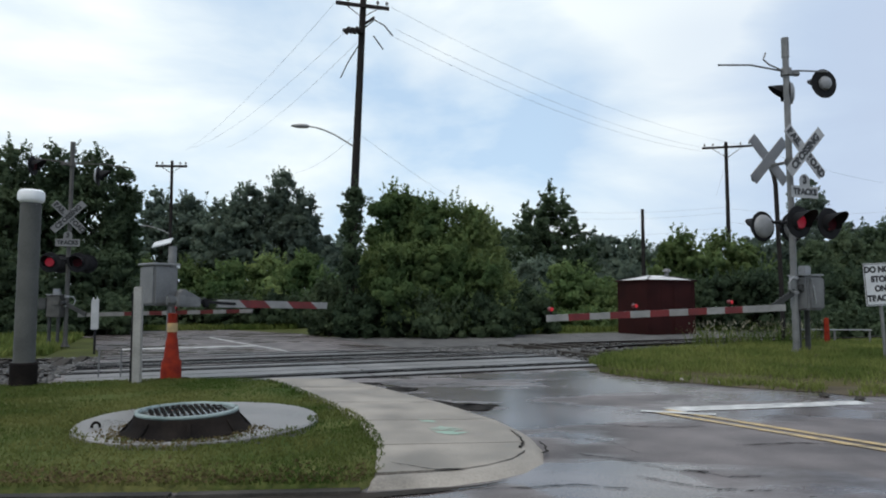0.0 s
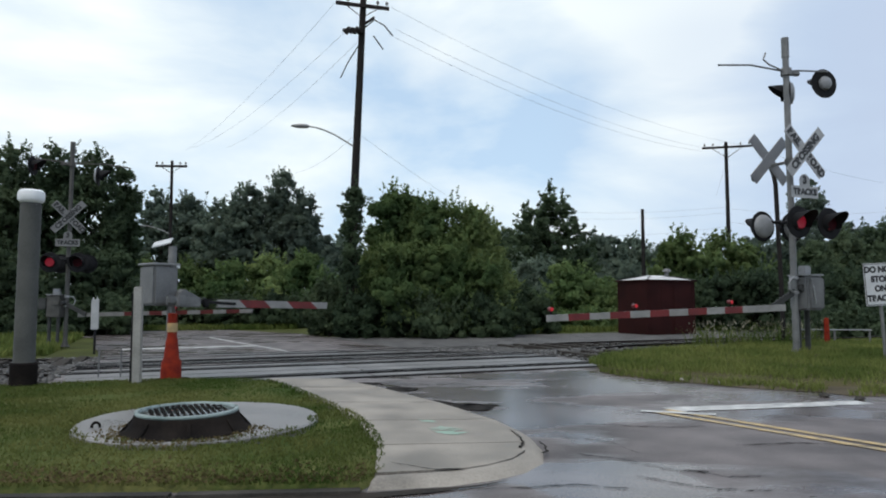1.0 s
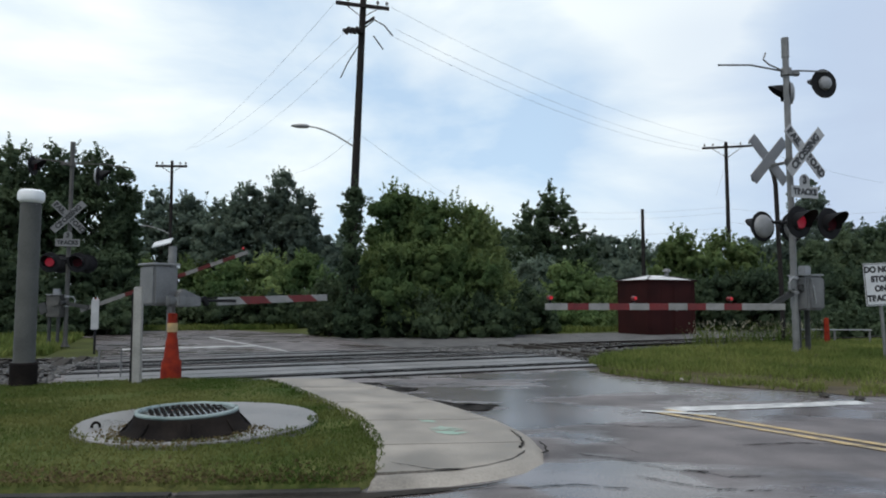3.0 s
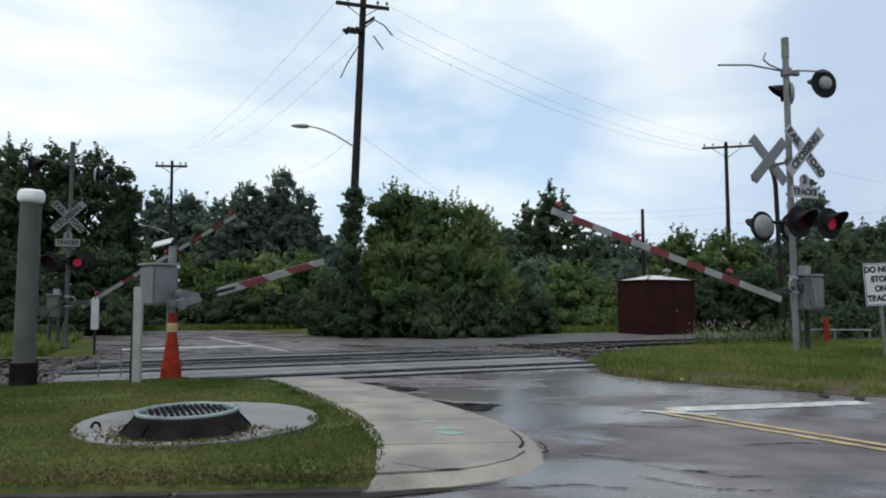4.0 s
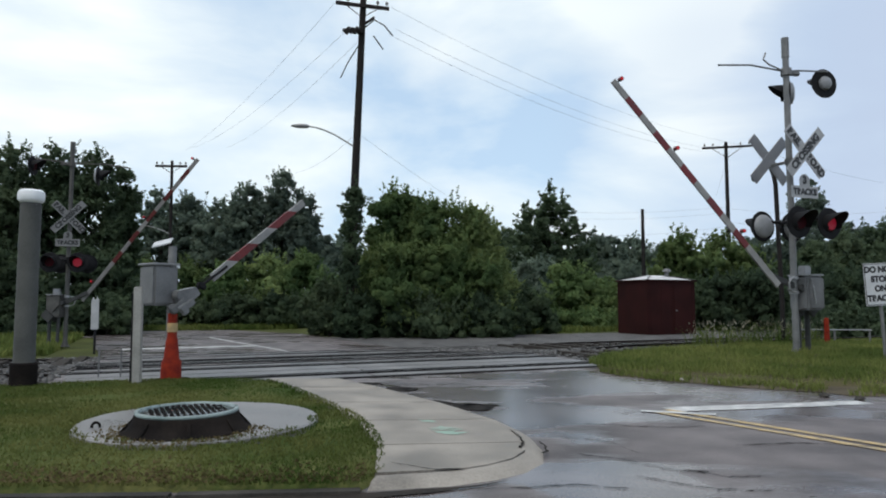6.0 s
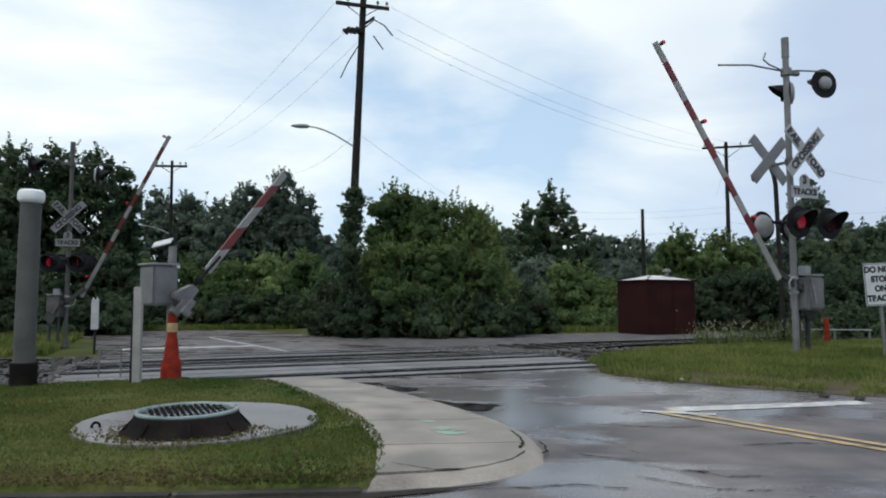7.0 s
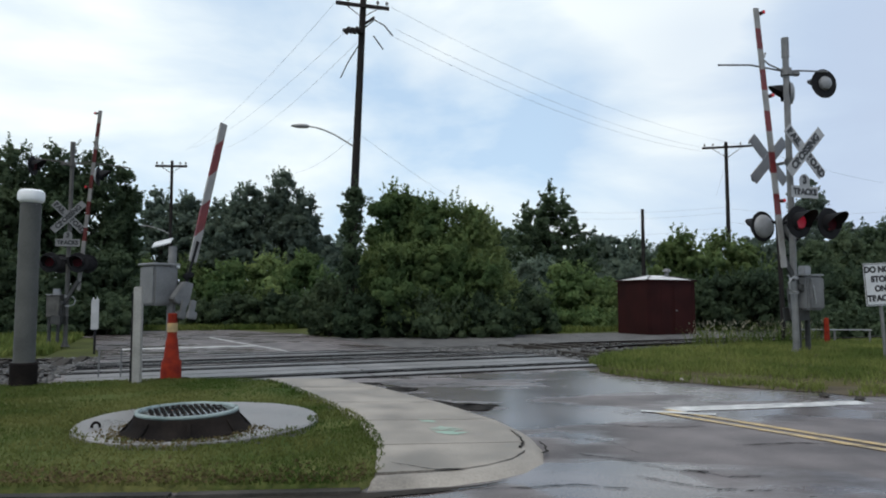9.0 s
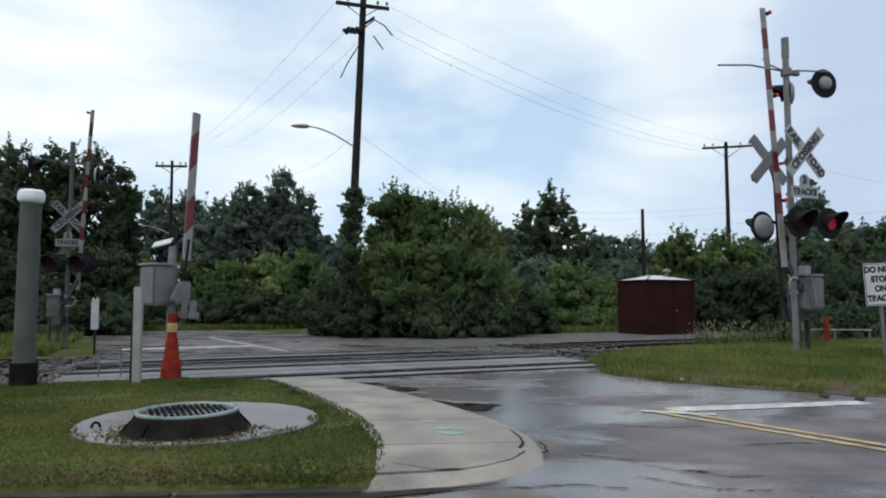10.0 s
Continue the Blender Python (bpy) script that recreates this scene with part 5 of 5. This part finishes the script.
# ---- trees ----
def crown_mesh(name, blobs, count, leaf, material, seed, spray=0.3):
    """Leaves gathered in tufts over the outside of several overlapping blobs (centre, radii), with sprays that stand out."""
    rng = np.random.default_rng(seed)
    pts, nrm = [], []
    vol = np.array([b[1][0] * b[1][2] for b in blobs])
    for (c, rad), share in zip(blobs, vol / vol.sum()):
        k = max(60, int(count * share))
        clumps = max(7, int(9 * rad[0] * rad[2] / (0.16 * min(rad) + 0.16) ** 2 / 12))
        d = rng.normal(size=(clumps, 3)) + np.array([0, 0, 0.25])
        d /= np.linalg.norm(d, axis=1)[:, None]
        cc = np.array(c) + d * np.array(rad) * rng.uniform(0.62, 1.08, clumps)[:, None]
        size = rng.uniform(0.6, 1.35, clumps) * (0.16 * min(rad) + 0.16)
        pick = rng.choice(clumps, k, p=size ** 2 / (size ** 2).sum())
        o = rng.normal(size=(k, 3)) + np.array([0, 0, 0.35])
        o /= np.linalg.norm(o, axis=1)[:, None]
        pts.append(cc[pick] + o * (size[pick] * rng.uniform(0.55, 1.12, k))[:, None] * np.array([1.1, 1.1, 0.85]))
        nrm.append(o * 0.95 + d[pick] * 0.4 + np.array([0, 0, 0.1]) + rng.normal(size=(k, 3)) * 0.18)
        twigs = max(8, int(k * spray / 16))
        d = rng.normal(size=(twigs, 3)) + np.array([0, 0, 0.6])
        d /= np.linalg.norm(d, axis=1)[:, None]
        root_ = np.array(c) + d * np.array(rad) * 0.88
        way = d * 0.7 + rng.normal(size=(twigs, 3)) * 0.25 + np.array([0, 0, 0.45])
        t = np.linspace(0, 1, 16)[None, :, None] * (0.34 * min(rad) + 0.22) * rng.uniform(0.5, 1.5, twigs)[:, None, None]
        tp = (root_[:, None] + way[:, None] * t).reshape(-1, 3)
        thin = np.tile(np.linspace(1.0, 0.25, 16), twigs)[:, None]
        pts.append(tp + rng.normal(size=tp.shape) * leaf * 0.9 * thin)
        nrm.append(np.repeat(d, 16, 0) * 0.9 + rng.normal(size=tp.shape) * 0.35 + np.array([0, 0, 0.3]))
    p, soft_n = np.concatenate(pts), np.concatenate(nrm)
    keep = p[:, 2] > 0.02
    p, soft_n = p[keep], soft_n[keep]
    soft_n /= np.linalg.norm(soft_n, axis=1)[:, None]
    n = soft_n + rng.normal(size=p.shape) * 0.55
    n /= np.linalg.norm(n, axis=1)[:, None]
    u = np.cross(n, rng.normal(size=n.shape))
    u /= np.linalg.norm(u, axis=1)[:, None]
    w = np.cross(n, u)
    s = leaf * rng.uniform(0.6, 1.35, len(p))[:, None]
    u, w = u * s, w * s * 0.6
    v = np.stack([p - u, p - w + n * s * 0.12, p + u, p + w + n * s * 0.12], 1).reshape(-1, 3)
    me = raw(name, v, np.arange(len(v)).reshape(-1, 4), material)
    # leaves shade with the roundness of their tuft
    me.polygons.foreach_set("use_smooth", np.ones(len(me.polygons), dtype=bool))
    round_n = me.attributes.new("custom_normal", "FLOAT_VECTOR", "POINT")
    round_n.data.foreach_set("vector", np.repeat(soft_n, 4, 0).astype(np.float32).ravel())
    me.update()
    return me


def tree(x, y, height, radius, material, label, leaves=13950, leaf=0.115, shape="round", bush=False, seed=0, category="tree", squash=1.0, airy=False, spray=0.3):
    z = land(x, y) - 0.05
    rng = random.Random(seed * 7 + 3)
    ob = thing("bush" if bush else "tree", label, category, pose(x, y, z))
    base = 0.0 if bush else height * rng.uniform(0.18, 0.28)
    blobs = []
    body = height - base
    if shape == "cone":
        for i in range(9):
            t = i / 8
            rr = radius * 1.2 * (1 - t) ** 0.65 + 0.45
            for k in range(3 if t < 0.85 else 1):
                a = k * 2.1 + i * 0.8 + rng.uniform(-0.3, 0.3)
                blobs.append(((rr * 0.45 * math.cos(a), rr * 0.45 * math.sin(a), base + body * (0.08 + 0.86 * t)), (rr * 0.7, rr * 0.7, body * 0.11)))
    else:
        m = 18 if airy else 8 if bush else 9
        for i in range(m):
            a = i * 2.4 + rng.uniform(-0.5, 0.5)
            t = (i + 0.5) / m
            hh = base + body * (0.16 + 0.66 * t)
            q = radius * (0.78 if airy else 1.0) * rng.uniform(0.8, 1.2) * (0.62 if t < 0.65 else 0.62 * (1.25 - t) / 0.6) * rng.uniform(0.7, 1.1)
            rr = radius * (rng.uniform(0.22, 0.36) if airy else rng.uniform(0.34, 0.52))
            blobs.append(((q * math.cos(a), q * math.sin(a) * squash, hh), (rr, rr * squash, min(rr, body * 0.3) * 0.95)))
        top = radius * 0.34
        blobs.append(((rng.uniform(-0.2, 0.2) * radius, 0, height - top * 0.9), (top, top * squash, top * 0.9)))
        if not airy:
            blobs.append(((0, 0, base + body * 0.45), (radius * 0.6, radius * 0.6 * squash, body * 0.36)))
        if bush:
            blobs.append(((0, 0, body * 0.2), (radius * 0.85, radius * 0.85 * squash, body * 0.22)))
    bm = bmesh.new()
    cyl(bm, (0, 0, 0), (0.05 * radius, 0, base + body * 0.45), 0.03 * height, 0.014 * height, 10)
    part("trunk", bm, M_BARK, ob)
    for c, rad in blobs[:7]:
        bm = bmesh.new()
        s = Vector((0.02 * radius, 0, base * 0.8 + body * 0.12))
        mid = s.lerp(Vector(c), 0.5) + Vector((0, 0, 0.06 * body))
        cyl(bm, s, mid, 0.012 * height, 0.008 * height, 7)
        cyl(bm, mid, c, 0.008 * height, 0.003 * height, 7)
        part("limb", bm, M_BARK, ob)
    cr = new("crown", crown_mesh("crown", blobs, leaves, leaf, material, seed, spray))
    cr.parent = ob
    return ob


def grow(rows, material, label, group=None, **kw):
    for i, (px, top, half, d) in enumerate(rows):
        p = at(px, top + 9, d)
        z0 = land(p.x, d) - 0.05
        tree(p.x, d, p.z - z0, half * d / 1200.0, material, label, seed=int(px * 3 + top + d), **kw)


def build_trees():
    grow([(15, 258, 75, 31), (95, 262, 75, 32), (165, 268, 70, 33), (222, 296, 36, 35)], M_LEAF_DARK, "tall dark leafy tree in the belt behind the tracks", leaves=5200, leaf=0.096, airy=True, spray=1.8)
    # distant trees wear the leaf colour with haze mixed in
    grow([(285, 335, 52, 47), (335, 340, 50, 46), (392, 352, 48, 44)], M_LEAF_HAZE, "leafy tree in the belt behind the tracks", leaves=13950, leaf=0.122)
    grow([(432, 325, 62, 42.5), (500, 303, 66, 43), (535, 345, 45, 42)], M_LEAF_HAZE, "tall dark leafy tree standing over the belt", leaves=18000, leaf=0.10, airy=True, spray=0.5)
    grow([(565, 412, 45, 65), (610, 408, 45, 70), (900, 405, 50, 66), (940, 398, 50, 62), (1050, 408, 60, 66), (1112, 416, 60, 68), (1165, 432, 50, 70), (1390, 415, 50, 66), (1330, 418, 50, 66), (20, 330, 70, 60), (1500, 395, 70, 66), (1580, 385, 70, 66)], M_LEAF_HAZE, "far dark tree in the wood", leaves=7750, leaf=0.202)
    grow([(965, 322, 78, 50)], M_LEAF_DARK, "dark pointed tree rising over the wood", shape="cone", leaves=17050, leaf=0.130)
    grow([(1430, 318, 40, 50)], M_LEAF_HAZE, "pointed tree behind the crossing signal", shape="cone", leaves=12400, leaf=0.130)
    grow([(705, 331, 72, 29), (770, 354, 72, 28.5), (845, 364, 52, 29)], M_LEAF, "leafy green tree in the thicket", leaves=30000, leaf=0.075, spray=0.4)
    grow([(655, 440, 50, 27.8), (715, 425, 85, 26.6), (795, 425, 80, 26.8), (865, 455, 60, 27.5)], M_LEAF, "dense green bush in the thicket beside the road", bush=True, category="bush", leaves=32000, leaf=0.062, squash=0.75)
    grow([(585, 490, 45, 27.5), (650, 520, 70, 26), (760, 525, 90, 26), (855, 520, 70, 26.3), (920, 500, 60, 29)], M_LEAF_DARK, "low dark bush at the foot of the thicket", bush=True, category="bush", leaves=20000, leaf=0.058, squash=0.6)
    grow([(1010, 466, 62, 36), (1060, 490, 50, 38)], M_LEAF_LIGHT, "light green rounded bush", bush=True, category="bush", leaves=13950, leaf=0.094)
    grow([(965, 545, 60, 33), (1040, 548, 70, 33), (900, 545, 50, 31)], M_LEAF_LIGHT, "low rough green scrub", bush=True, category="bush", leaves=9300, leaf=0.079, squash=0.7)
    grow([(1205, 408, 62, 38), (1275, 410, 58, 40), (1320, 430, 50, 40)], M_LEAF, "leafy green tree behind the hut", bush=True, leaves=17050, leaf=0.101)
    grow([(945, 455, 70, 44), (1110, 462, 70, 46), (570, 465, 60, 46)], M_LEAF_HAZE, "dense far undergrowth beneath the wood", bush=True, category="bush", leaves=11000, leaf=0.13)
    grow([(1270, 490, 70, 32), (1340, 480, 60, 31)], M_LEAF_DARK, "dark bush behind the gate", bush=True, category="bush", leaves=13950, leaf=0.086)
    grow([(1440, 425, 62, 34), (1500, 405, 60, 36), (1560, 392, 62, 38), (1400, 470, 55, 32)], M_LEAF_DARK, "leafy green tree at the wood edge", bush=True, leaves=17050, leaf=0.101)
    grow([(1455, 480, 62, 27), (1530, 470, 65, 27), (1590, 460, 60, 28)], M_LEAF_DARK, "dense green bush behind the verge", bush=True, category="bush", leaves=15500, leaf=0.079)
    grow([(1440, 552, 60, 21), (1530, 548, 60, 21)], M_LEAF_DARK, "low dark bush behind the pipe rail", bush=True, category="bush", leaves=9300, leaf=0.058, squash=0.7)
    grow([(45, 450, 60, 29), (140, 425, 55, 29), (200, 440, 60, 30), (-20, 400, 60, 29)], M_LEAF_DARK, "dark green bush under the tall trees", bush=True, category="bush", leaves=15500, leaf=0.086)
    grow([(410, 462, 60, 37), (490, 448, 70, 37), (550, 440, 50, 36.5)], M_LEAF_LIGHT, "light green bush along the wood edge", bush=True, category="bush", leaves=13950, leaf=0.101)
    grow([(262, 452, 55, 42), (340, 455, 55, 42)], M_LEAF, "green bush along the wood edge", bush=True, category="bush", leaves=13950, leaf=0.101)
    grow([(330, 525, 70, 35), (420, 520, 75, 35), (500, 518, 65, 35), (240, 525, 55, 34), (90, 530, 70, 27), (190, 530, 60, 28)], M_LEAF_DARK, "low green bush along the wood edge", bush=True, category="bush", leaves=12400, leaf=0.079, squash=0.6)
    # vine over the foot of the leaning pole
    p = at(625, 335, 25.7)
    vine = thing("climbing_vine", "dark climbing vine wrapped round the leaning pole", "vine", pose(p.x, 25.75, -0.36))
    blobs = [((-0.17 + 0.035 * i * 0.55, 0, 0.5 + 0.44 * i), (0.28 + 0.06 * math.sin(i * 1.7) + (0.12 if i > 9 else 0), 0.3, 0.35)) for i in range(12)]
    for k in range(4):
        bm = bmesh.new()
        tube(bm, [(-0.1 + 0.02 * i + 0.19 * math.cos(i * 0.8 + k * 1.6), 0.19 * math.sin(i * 0.8 + k * 1.6), 0.42 * i) for i in range(12)], 0.018, 6)
        part("stem", bm, M_BARK, vine, "twisting woody stem")
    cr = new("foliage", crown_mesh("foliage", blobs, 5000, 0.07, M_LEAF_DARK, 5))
    cr.parent = vine


build_land()
build_verges()
build_walk()
build_markings()
build_gutter()
build_manhole()
M1 = crossing_signal(6.77, 13.09, 0.0, 21, (0.093, -0.078, 1.316), 5.47, "crossing signals", M_STEEL, True, -2.3)
M2 = crossing_signal(-11.40, 20.6, -0.33, 190, (0.033, -0.006, 1.31), 5.96, "crossing signals", M_FARMAST, True, -18)
PG = pedestrian_gate(-3.75, 9.38, 0.0, 232, (-0.07, 0.14, 1.083), 2.66)
build_posts()
build_shed()
build_poles()
build_trees()
build_tracks()
build_ballast()


# ---- what moves: the gates rise, the flashers blink ----
def motions():
    right = [(0, -1.8), (2.75, -1.8), (3.2, 3.5), (3.8, 14.2), (4.0, 17.2), (4.2, 20.6), (4.5, 25.4), (5.0, 32.3), (5.5, 38.9), (5.7, 41.5), (6.8, 55.5), (7.0, 58), (7.5, 64.7), (8.0, 71.4), (8.5, 77.9), (9.0, 84.7), (9.3, 87.8), (9.5, 88.8), (9.75, 87.4), (10.0, 86.4)]
    far = [(0, 1.4), (1.7, 1.4), (2.2, 6), (2.7, 13.9), (3.8, 26.8), (5.0, 40.1), (5.5, 44.6), (7.0, 60.9), (7.5, 67), (8.0, 73), (8.5, 78.8), (9.0, 84.7), (9.3, 88.6), (9.5, 89.9), (9.75, 88.6), (10.0, 87.2)]
    left = [(0, -1.3), (2.65, -1), (3.2, 4.5), (3.8, 12), (4.5, 22), (5.0, 28), (5.5, 33), (5.7, 35), (6.8, 46.5), (7.0, 50), (7.5, 58), (8.0, 64.7), (8.5, 71.2), (9.0, 77.6), (9.3, 81.6), (9.6, 85.6), (10.0, 87.3)]
    for (arm, pivot, yaw), rows in zip(ARMS, (right, far, left)):
        walk(arm, [(t, pose(*pivot, 0, a, yaw)) for t, a in rows])
    # lamp 0 and lamp 1 of each pair take turns
    first = [0.55, 1.7, 2.62, 4.1, 5.35, 6.5, 7.6, 8.55]
    second = [0.12, 1.12, 2.15, 3.4, 4.75, 5.9, 7.05, 8.1, 9.4]
    for lens, k in BULBS:
        on, off = (first, second) if k == 0 else (second, first)
        far_mast = lens.parent.parent == M2
        if far_mast:
            on, off = [t - 0.05 for t in on if t < 8.4], [t - 0.05 for t in off if t < 8.4]
        events = sorted([(t, 0) for t in on] + [(t, 180) for t in off])
        if far_mast:
            events = events + ([(8.9, 180)] if k == 1 else [])
        now = 0 if k == 0 else 180
        rows = [(0.0, now)]
        for t, goal in events:
            if goal != now:
                rows += [(t - 0.034, now), (t, (now + goal) / 2 - 20 * (1 if goal else -1)), (t + 0.034, (now + goal) / 2 + 40 * (1 if goal else -1)), (t + 0.067, goal)]
                now = goal
        rows.append((10.0, now))
        walk(lens, [(t, pose(0, -0.045, 0, 0, 0, a)) for t, a in rows])


motions()
